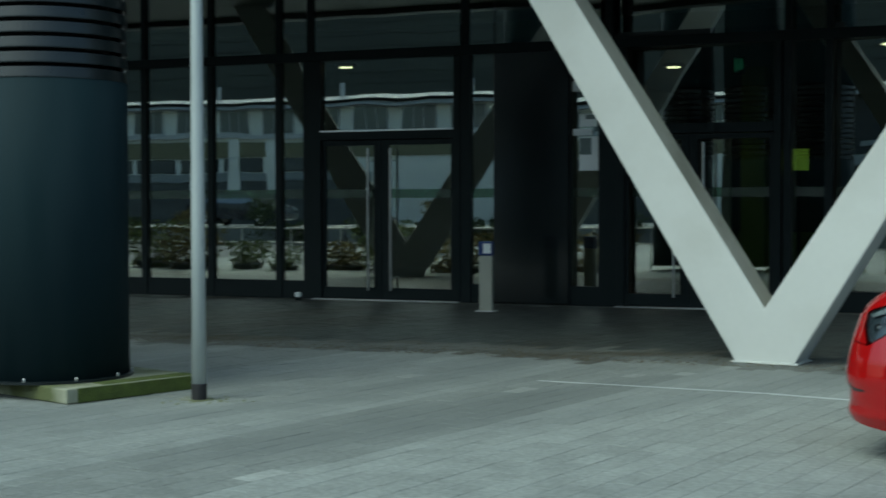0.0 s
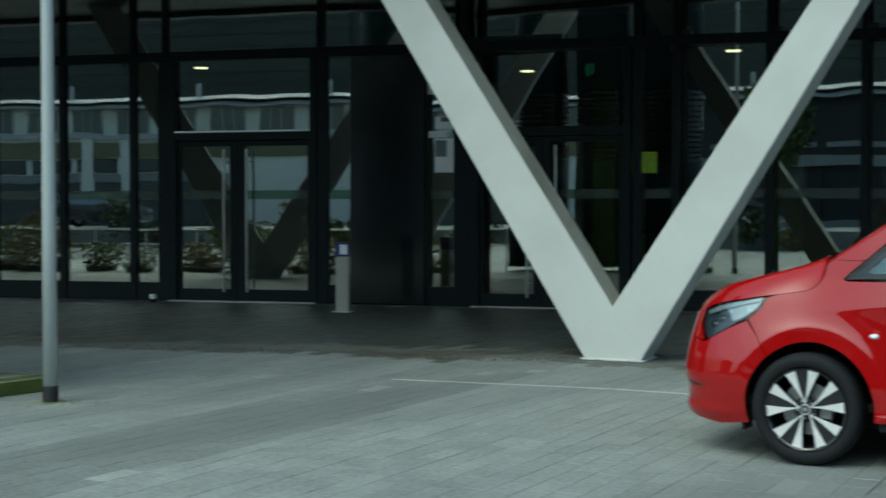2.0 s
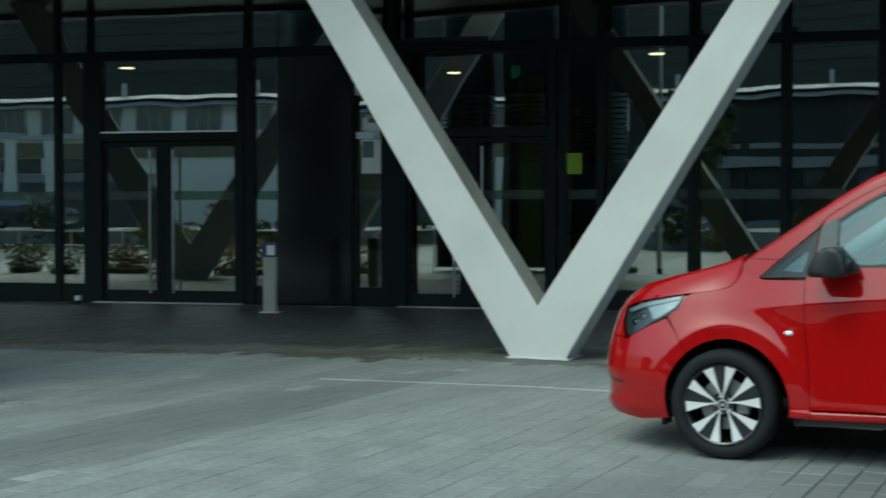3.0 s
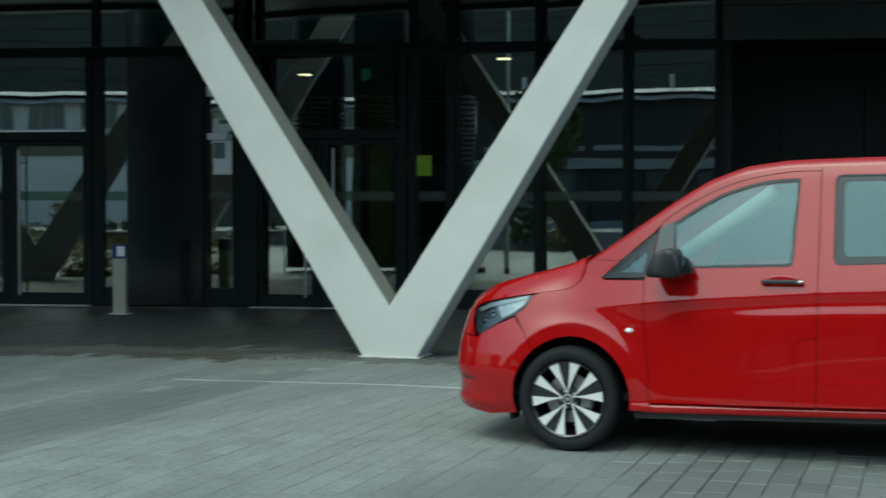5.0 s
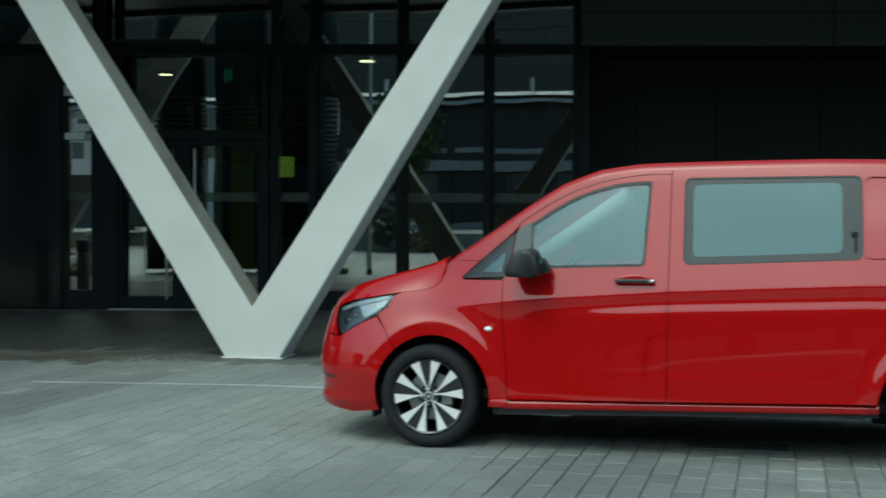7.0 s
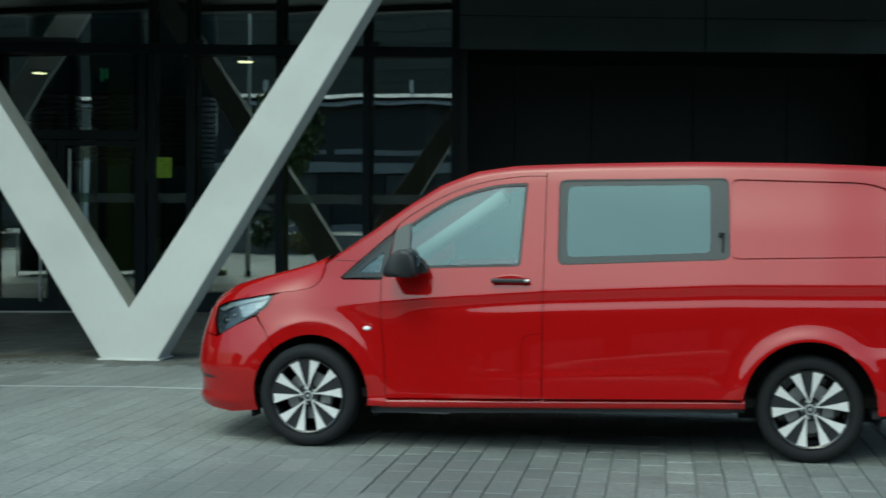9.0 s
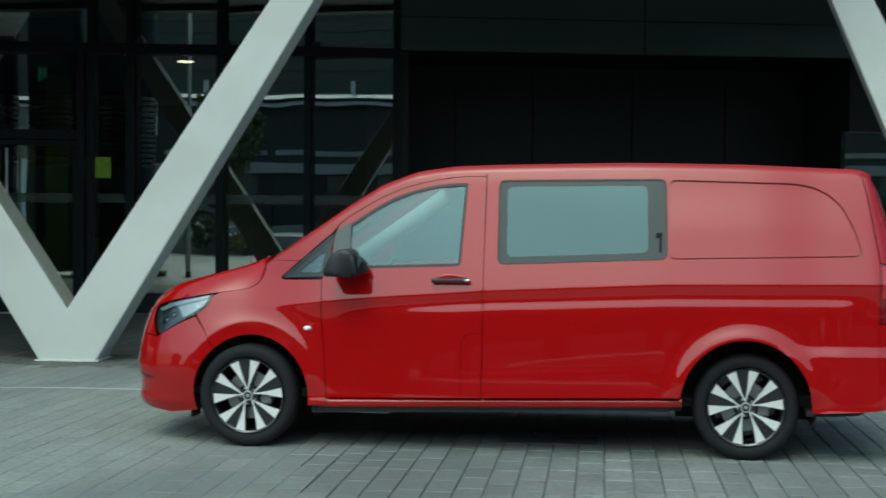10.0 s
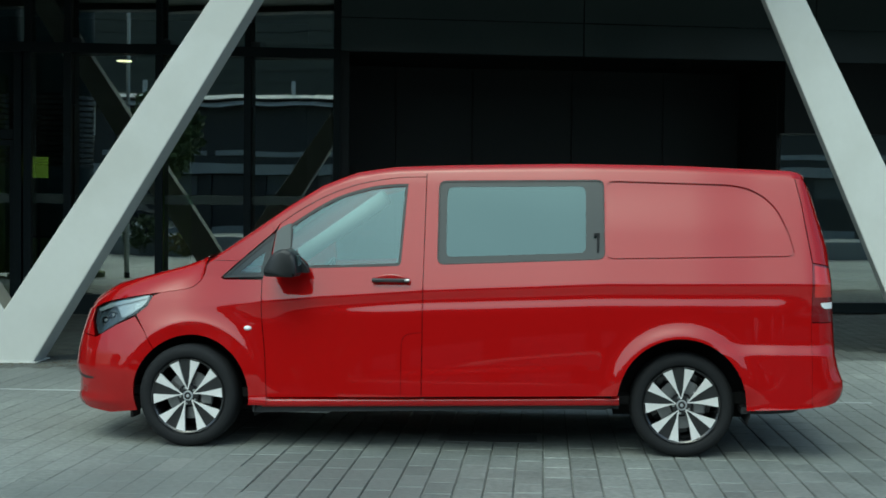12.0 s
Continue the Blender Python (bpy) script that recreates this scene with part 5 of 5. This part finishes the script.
for i in range(17):
    part("post", box(-18.7 + i * 2.45, -18.5 + i * 2.45, 0.002, 0.12, 0.0, 3.24), M_ODARK, OB)
    part("shop_panel", box(-18.45 + i * 2.45, -16.75 + i * 2.45, 0.002, 0.05, 2.3, 3.2), M_ODARK if i % 4 == 2 else M_OPANE, OB)
    part("stall_riser", box(-18.45 + i * 2.45, -16.75 + i * 2.45, 0.002, 0.06, 0.4, 0.9), M_OSHOP, OB)
part("window_wall", box(-75, -19.0, -11.9, -0.12, 5.0, 6.25), M_OWALL, OB)
part("upper_shopfront", box(-18.99, 45, -11.9, -0.12, 5.0, 6.25), M_ODARK, OB)
part("fascia", prism([(-12.1, 6.50), (0.55, 6.54), (0.20, 6.72), (-12.1, 6.72)], -75, 45, "x"), M_OBAND, OB, "white roof fascia")
part("gutter", prism([(0.10, 6.24), (0.55, 6.24), (0.25, 6.42), (0.10, 6.42)], -75, 45, "x"), M_OBAND, OB, "white gutter board")
part("eaves", box(-75, 45, -12.0, 0.08, 6.25, 6.50), M_ODARK, OB)
for i in range(14):
    part("vent_pipe", lathe([(0.11, 6.70), (0.11, 7.35)], 12, centre=(-50 + i * 6.7, 0.2, 0)), M_OBAND, OB)
part("string_course", box(-75, -19, 0.0, 0.22, 4.78, 5.0), M_OBAND, OB, "white sill course")
part("roof", box(-75, 45, -12.1, 0.05, 6.722, 6.80), M_OROOF, OB, "flat grey roof")
HB = thing("office_block", (0, -33.0, 0), label="tall grey metal-clad block behind the low building", category="building")
for i in range(11):
    part("cladding_course", box(-75, 80, -10, 0.0, 0.0 if i == 0 else 5.0 + i * 0.7, 5.67 if i == 0 else 5.67 + i * 0.7), M_OROOF, HB)
part("core", box(-74.9, 79.9, -9.9, -0.08, 0.0, 12.6), M_RECESS, HB)
for i in range(22):
    x = -74 + i * 2.48
    wdw = part("window", box(x, x + 1.75, -0.118, -0.06, 5.02, 6.22), M_OBAND, OB)
    for j in range(3):
        part("pane", box(x + 0.06 + j * 0.56, x + 0.57 + j * 0.56, -0.06, -0.045, 5.08, 6.16), M_OGLASS, wdw)
for i in range(18):
    x = -74 + i * 2.5
    wdw = part("ground_floor_window", box(x, x + 2.2, 0.0, 0.04, 3.15, 3.80), M_FRAME, OB)
    part("pane", box(x + 0.05, x + 2.15, 0.041, 0.05, 3.18, 3.77), M_OPANE, wdw)
part("plinth_band", box(-75, -28.5, 0.0, 0.10, 2.70, 3.10), M_OSHOP, OB, "pale grey course")
part("ground_floor", box(-75, -28.5, 0.0, 0.06, 0.0, 2.69), M_OPANE, OB, "dark ground floor front")
for x in (-38.1, -35.9, -33.74, -31.6):
    part("pilaster", box(x - 0.28, x + 0.28, 0.0, 0.16, 2.0, 4.77), M_OWALL, OB, "pale rendered pilaster")
part("brown_band", box(-75, -19, 0.0, 0.08, 3.85, 4.6), M_OBROWN, OB)


def shrub(x, y, h, r, mat, seed, n=500, trunk=False, name="shrub", label="leafy green shrub by the road"):
    rg = random.Random(seed)
    t = thing(name, (x, y, -0.035 if y > -9.0 else 0.60), label=label, category="tree" if trunk else "shrub", group="roadside planting")
    base = 0.0
    if trunk:
        base = h * 0.3
        part("trunk", lathe([(0.17, -0.04), (0.12, base), (0.06, h * 0.7), (0.01, h * 0.9)], 10), M_BARK, t)
        for k in range(7):
            a = rg.random() * 6.28
            z0 = base + rg.random() * h * 0.3
            part("limb", tube([(0, 0, z0), (r * 0.4 * math.cos(a), r * 0.4 * math.sin(a), z0 + h * 0.12), (r * 0.8 * math.cos(a), r * 0.8 * math.sin(a), z0 + h * 0.28)], 0.04, 6), M_BARK, t)
    verts, faces = [], []
    clumps = [(rg.uniform(-r, r) * 0.7, rg.uniform(-r, r) * 0.7, base + rg.uniform(0.25, 0.95) * (h - base), rg.uniform(0.3, 0.55) * r) for _ in range(14)]
    for i in range(n):
        cx, cy, cz, cr = clumps[rg.randrange(14)]
        d = Vector((rg.gauss(0, 1), rg.gauss(0, 1), rg.gauss(0, 1))).normalized() * cr * rg.random() ** 0.4
        p = Vector((cx, cy, max(0.05, cz))) + d
        p.z = max(p.z, -0.02)
        s = (0.05 + 0.06 * rg.random()) * (2.2 if trunk else 1.3)
        u = Vector((rg.gauss(0, 1), rg.gauss(0, 1), rg.gauss(0, 1))).normalized()
        w = u.orthogonal().normalized()
        n0 = len(verts)
        verts += [p - u * s, p + w * s * 0.5, p + u * s, p - w * s * 0.5]
        faces.append((n0, n0 + 1, n0 + 2, n0 + 3))
    me = bpy.data.meshes.new("crown")
    me.from_pydata(verts, [], faces)
    me.materials.append(mat)
    c = new("crown", me)
    c.parent = t
    return t


for i in range(11):
    shrub(-34 + i * 2.6 + (i % 3) * 0.5, -8.6 + (i % 2) * 0.5, 0.9 + 0.4 * (i % 3), 0.8, M_LEAFY if i % 4 == 1 else M_LEAF, 20 + i)

for i, (x, y, h) in enumerate(((-12.6, -11.0, 5.0),)):
    shrub(x, y, h, 1.5, M_LEAF, 60 + i, 2600, True, "street_tree", "dark green leafy street tree")

# wooded slope behind the low building
rg = random.Random(31)
verts, faces = [], []
for _ in range(30000):
    x = rg.uniform(-150, 30)
    top = 20.0 + 2.0 * noise.noise(Vector((x * 0.08, 0, 1))) + 1.5 * noise.noise(Vector((x * 0.35, 0, 5)))
    q = rg.random() ** 0.8
    p = Vector((x, -42 - q * 16 + rg.uniform(-2, 2), top * (0.15 + 0.85 * q)))
    u = Vector((rg.gauss(0, 1), rg.gauss(0, 0.6), rg.gauss(0, 1))).normalized() * rg.uniform(0.2, 0.55)
    w = u.orthogonal().normalized() * rg.uniform(0.15, 0.4)
    n0 = len(verts)
    verts += [p - u, p + w, p + u * 0.9, p - w]
    faces.append((n0, n0 + 1, n0 + 2, n0 + 3))
me = bpy.data.meshes.new("woods")
me.from_pydata(verts, [], faces)
me.materials.append(M_WOODS)
tagged(new("woods", me), "autumn woods on the slope behind the buildings", "woods", kind="stuff")
bank = prism([(-60, -0.3), (-41, -0.3), (-43, 1.5), (-58, 18.5), (-60, 18.5)], -150, 30, "x")
tagged(part("slope", bank, M_OBROWN), "brown wooded bank", "slope", kind="structure")

# planting and bicycles beside the vent tower
def planter(x, y, seed, mat, h):
    p = thing("planter", (x, y, 0), label="low grey concrete planter tub with wild growth", category="planter", group="tubs on the forecourt")
    part("tub", lathe([(0.36, 0.0), (0.42, 0.15), (0.40, 0.17), (0.37, 0.15), (0.36, 0.12), (0.0, 0.12)], 28), M_OSHOP, p)
    rg = random.Random(seed)
    verts, faces = [], []
    for _ in range(700):
        a, r, z = rg.random() * 6.28, 0.75 * rg.random() ** 0.6, 0.04 + (h + 0.25) * rg.random() ** 1.5
        c = Vector((r * math.cos(a) * (0.6 + z / 2), r * math.sin(a) * (0.6 + z / 2), z))
        u = Vector((rg.gauss(0, 1), rg.gauss(0, 1), rg.gauss(0.8, 1))).normalized() * 0.09
        w = u.orthogonal().normalized() * 0.035
        n0 = len(verts)
        verts += [c - u, c + w, c + u, c - w]
        faces.append((n0, n0 + 1, n0 + 2, n0 + 3))
    me = bpy.data.meshes.new("foliage")
    me.from_pydata(verts, [], faces)
    me.materials.append(mat)
    f = new("foliage", me)
    f.parent = p
    k = rg.uniform(0.55, 1.1)
    p.scale = (k * rg.uniform(0.9, 1.5), k, k * rg.uniform(0.7, 1.2))
    return p


for i, (x, y, m, h) in enumerate(((-11.6, 11.6, M_LEAFY, 0.8), (-13.0, 11.9, M_SEDGE, 0.9), (-14.5, 11.4, M_LEAFY, 0.6), (-15.8, 11.9, M_SEDGE, 0.8), (-17.1, 11.3, M_SEDGE, 0.5), (-18.4, 11.8, M_LEAFY, 0.7), (-19.8, 11.2, M_SEDGE, 0.9), (-21.2, 11.7, M_LEAFY, 0.6))):
    planter(x, y, 90 + i, m, h)


rail = thing("railing", (-22.0, 10.4, 0), label="white tubular railing beside the bicycles", category="railing")
part("handrail", tube([(0, 0, 0.96), (11.2, 0, 0.96)], 0.022, 10), M_RAIL, rail)
part("lower_rail", tube([(0, 0, 0.60), (11.2, 0, 0.60)], 0.016, 10), M_RAIL, rail)
for i in range(9):
    part("post", tube([(0.1 + i * 1.37, 0, 0.0), (0.1 + i * 1.37, 0, 0.945)], 0.02, 8), M_RAIL, rail)


def bicycle(x, y, turn):
    b = thing("bicycle", (x, y, 0), turn, "dark parked city bicycle", "bicycle", "bicycles by the planters")
    for wx in (-0.52, 0.52):
        wl = part("wheel", lathe([(0.32, -0.016), (0.345, 0.0), (0.32, 0.016), (0.31, 0.0)], 32, axis="y", centre=(wx, 0, 0.345), closed=True), M_BLACK, b)
        bm = bmesh.new()
        for k in range(12):
            a = math.pi * k / 6
            add_box(bm, -0.001, 0.001, -0.001, 0.001, 0.0, 0.31)
            bmesh.ops.rotate(bm, verts=bm.verts[-8:], cent=(0, 0, 0), matrix=Matrix.Rotation(a, 3, "Y"))
        sp = part("spokes", bm, M_STEEL, wl)
        sp.location = (wx, 0, 0.345)
    part("frame", tube([(-0.52, 0, 0.345), (-0.15, 0, 0.86), (0.36, 0, 0.80), (-0.05, 0, 0.30), (-0.52, 0, 0.345)], 0.018, 8), M_BIKE, b)
    part("seat_post", tube([(-0.05, 0, 0.30), (-0.15, 0, 0.95)], 0.016, 8), M_BIKE, b)
    part("fork", tube([(0.52, 0, 0.345), (0.36, 0, 0.80), (0.33, 0, 0.98)], 0.016, 8), M_BIKE, b)
    part("handlebar", tube([(0.28, -0.27, 1.0), (0.34, -0.1, 1.0), (0.34, 0.1, 1.0), (0.28, 0.27, 1.0)], 0.013, 8), M_STEEL, b)
    part("saddle", box(-0.28, -0.02, -0.07, 0.07, 0.95, 1.0, 0.02), M_BLACK, b)
    return b


for i, (x, y, a) in enumerate(((-12.6, 9.6, 40), (-14.6, 9.4, 70), (-15.5, 9.3, 74), (-16.6, 9.5, 20), (-19.4, 9.3, 50))):
    bicycle(x, y, a)


def parked_car(x, y, turn, paint, label, h=1.5):
    c = thing("parked_car", (x, y, 0.62), turn, label, "car", "cars parked across the street")
    body = [(-2.15, 0.35), (-2.2, 0.62), (-2.05, 0.82), (-1.2, 0.95), (-0.55, h - 0.08), (0.0, h), (0.9, h - 0.03), (1.75, 1.02), (2.15, 0.95), (2.2, 0.5), (2.1, 0.3), (1.75, 0.28)] + [(1.35 + 0.36 * math.cos(a), 0.3 + 0.36 * math.sin(a)) for a in np.linspace(0.1, 3.04, 9)] \
        + [(-1.0, 0.25)] + [(-1.35 + 0.36 * math.cos(a), 0.3 + 0.36 * math.sin(a)) for a in np.linspace(0.1, 3.04, 9)] + [(-1.8, 0.28)]
    bm = prism(round_corners(body, 0.06, 3), -0.86, 0.86)
    for v in bm.verts:
        if v.co.z > 0.95:
            v.co.y *= 1 - 0.25 * (v.co.z - 0.95) / 0.55
    part("body", bm, paint, c)
    glassy = [(-1.08, 1.0), (-0.5, h - 0.13), (0.0, h - 0.07), (0.85, h - 0.1), (1.5, 1.04)]
    for sg in (-1, 1):
        bm = prism(round_corners(glassy, 0.05, 3), sg * 0.80 - 0.03, sg * 0.80 + 0.03)
        for v in bm.verts:
            v.co.y = sg * (0.875 * (1 - 0.25 * (v.co.z - 0.95) / 0.55) + (0.004 if v.co.y * sg > 0.8 else -0.03))
        part("side_window", bm, M_CARG, c)
    bm = bmesh.new()
    for a, b in (((-1.16, 0.985), (-0.60, h - 0.10)),):
        add_prism(bm, [(a[0] - 0.012, a[1]), (b[0] - 0.012, b[1]), (b[0] + 0.02, b[1]), (a[0] + 0.03, a[1])], -0.68, 0.68)
    part("windscreen", bm, M_CARG, c)
    for wx in (-1.35, 1.35):
        for sg in (-1, 1):
            wl = part("wheel", lathe([(0.20, sg * 0.70), (0.31, sg * 0.70), (0.32, sg * 0.80), (0.30, sg * 0.87), (0.21, sg * 0.87)], 28, axis="y", centre=(wx, 0, 0.32), closed=True), M_TYRE, c)
            part("rim", lathe([(0.0, sg * 0.85), (0.205, sg * 0.86), (0.205, sg * 0.80)], 24, axis="y", centre=(wx, 0, 0.32)), M_RIMS, wl)
    part("headlight", box(-2.17, -2.0, -0.78, -0.5, 0.66, 0.78, 0.02), M_LAMPIN, c)
    part("headlight", box(-2.17, -2.0, 0.5, 0.78, 0.66, 0.78, 0.02), M_LAMPIN, c)
    return c


tagged(part("pavement_terrace", box(-70, 40, -16.8, -9.0, -0.034, 0.618, 0.02), M_OSHOP), "raised concrete parking terrace across the street", "terrace", kind="structure")
parked_car(-30.6, -11.6, 180, M_CARD, "dark blue parked hatchback")
parked_car(-14.6, -11.4, 180, M_CARD, "dark blue parked car with bright windscreen", 1.6)
parked_car(3.5, -12.0, 0, M_CARD, "dark grey parked car")
tagged(part("road", box(-300, 300, -17.5, -6.15, -0.035, -0.031), M_ASPHALT), "dark asphalt street along the forecourt", "road", kind="structure")
tagged(part("kerb", box(-300, 300, -6.15, -6.0, -0.034, 0.004), M_SANDED), "grey stone kerb along the street", "kerb", kind="structure")

# ---- paving stones, last ----
CW, CL = 0.164, 0.50
pave = tagged(part("pavement", box(-22, 17, 2.101, FY - 0.09, -0.034, -0.012), M_JOINT), "grey concrete block paving of the forecourt", "pavement", kind="structure")
part("joint_bed", box(-22, 17, -5.998, 2.1, -0.034, -0.0045), M_SANDED, pave, "sandy bed under the paving")
rng = random.Random(7)
part("joint_filling", box(-21.9, 0.15, 2.2, FY - 0.1, -0.013, -0.0024), M_SANDED, pave, "sand-filled joints")


def stone_mesh(length, width, g=0.0022, h=0.004, c=0.003):
    a, b = length / 2 - g, width / 2 - g
    v = [(-a, -b, -0.014), (a, -b, -0.014), (a, b, -0.014), (-a, b, -0.014), (-a, -b, -h + 0.002), (a, -b, -h + 0.002), (a, b, -h + 0.002), (-a, b, -h + 0.002),
         (-a + c, -b + c, 0), (a - c, -b + c, 0), (a - c, b - c, 0), (-a + c, b - c, 0)]
    f = [(0, 1, 5, 4), (1, 2, 6, 5), (2, 3, 7, 6), (3, 0, 4, 7), (4, 5, 9, 8), (5, 6, 10, 9), (6, 7, 11, 10), (7, 4, 8, 11), (8, 9, 10, 11)]
    return v, f


LENGTHS = (0.25, 0.33, 0.33, 0.42)
shared = []
for ln in LENGTHS:
    v, f = stone_mesh(ln, CW, 0.0038, 0.007, 0.005)
    me = bpy.data.meshes.new("paving_stone")
    me.from_pydata(v, [], f)
    me.materials.append(M_PAVE)
    shared.append(me)
origin = Vector((1.83, 6.83, 0)) + PB * (CW / 2)
angle = math.atan2(PA.y, PA.x)
ca, sa = math.cos(angle), math.sin(angle)
verts, faces, single = [], [], 0
cover_v, cover_f = [], []
lane_v, lane_f = [], []
worn_v, worn_f, worn = [], [], random.Random(19)
edge_v, edge_f = [], []
for i in range(-150, 130):
    s = -18.0 + rng.random() * 0.5
    while s < 17.0:
        q = rng.randrange(4)
        ln = LENGTHS[q]
        p = origin + PB * (i * CW) + PA * (s + ln / 2)
        s += ln
        if not (-21.5 < p.x < 16.5 and -5.8 < p.y < FY - 0.35):
            continue
        if math.hypot(p.x + 7.36, p.y - 9.55) < 0.9:
            continue
        lift = rng.uniform(-0.0015, 0.0015)
        if 0.2 < p.x < 4.4 and 4.9 < p.y < 8.0 and single < 300:
            st = new("paving_stone", shared[q])
            st.parent = pave
            st.location = (p.x, p.y, lift)
            st.rotation_euler = (rng.uniform(-0.003, 0.003), rng.uniform(-0.006, 0.006), angle + rng.uniform(-0.006, 0.006))
            single += 1
            continue
        v, f = stone_mesh(ln, CW, *((0.0036, 0.006, 0.004) if p.x > 0.15 else ()))
        # Tone drops in two steps past the overhang's edge, in place of its shade.
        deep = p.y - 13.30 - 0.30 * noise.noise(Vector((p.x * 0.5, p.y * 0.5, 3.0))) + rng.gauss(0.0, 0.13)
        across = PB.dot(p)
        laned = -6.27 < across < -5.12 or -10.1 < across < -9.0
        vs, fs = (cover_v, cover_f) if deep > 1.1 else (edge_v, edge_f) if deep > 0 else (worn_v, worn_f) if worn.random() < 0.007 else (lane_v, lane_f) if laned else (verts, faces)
        n0 = len(vs)
        vs += [(p.x + ca * a - sa * b, p.y + sa * a + ca * b, c + lift) for a, b, c in v]
        fs += [tuple(n0 + k for k in q4) for q4 in f]
me = bpy.data.meshes.new("paving_field")
me.from_pydata(verts, [], faces)
me.materials.append(M_PAVE_ISLE)
field = new("paving_field", me)
field.parent = pave
tagged(field, "grey concrete paving blocks with dark joints", kind="stuff")

me = bpy.data.meshes.new("paving_lane")
me.from_pydata(lane_v, [], lane_f)
me.materials.append(M_PAVE_LANE)
lane_ob = new("paving_lane", me)
lane_ob.parent = pave
tagged(lane_ob, "darker grey paving courses", kind="stuff")

me = bpy.data.meshes.new("worn_paving")
me.from_pydata(worn_v, [], worn_f)
me.materials.append(M_PAVE_WORN)
worn_ob = new("worn_paving", me)
worn_ob.parent = pave
tagged(worn_ob, "pale scuffed paving blocks", kind="stuff")

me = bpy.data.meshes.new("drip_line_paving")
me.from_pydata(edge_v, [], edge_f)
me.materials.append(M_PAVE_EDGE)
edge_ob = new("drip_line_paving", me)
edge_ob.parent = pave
tagged(edge_ob, "grimy paving blocks along the drip line, part shade in their tone", kind="stuff")

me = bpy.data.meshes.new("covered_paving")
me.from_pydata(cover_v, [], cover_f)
me.materials.append(M_PAVE_SHADED)
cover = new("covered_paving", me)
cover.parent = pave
tagged(cover, "grimy paving blocks under the building, its shade put into their colour", kind="stuff")

# leaf litter and grit along the drip line
rng = random.Random(11)
verts, faces = [], []
for _ in range(4800):
    x = rng.uniform(-12.0, 6.0)
    drift = 0.5 + noise.noise(Vector((x * 0.9, 0, 2.0)))
    c = Vector((x, 13.30 + 0.22 * noise.noise(Vector((x * 0.5, 0, 7.0))) + abs(rng.gauss(0, 0.25 + 0.5 * drift)) - 0.1, 0.004))
    r, a = rng.uniform(0.006, 0.022), rng.random() * 6.28
    n0 = len(verts)
    verts += [c + Vector((r * math.cos(a + k), r * math.sin(a + k), rng.uniform(0, 0.006))) for k in (0, 1.4, 3.1, 4.6)]
    faces.append((n0, n0 + 1, n0 + 2, n0 + 3))
me = bpy.data.meshes.new("leaf_litter")
me.from_pydata(verts, [], faces)
me.materials.append(M_LITTER)
tagged(new("leaf_litter", me), "brown leaf litter along the drip line", "litter", kind="stuff")
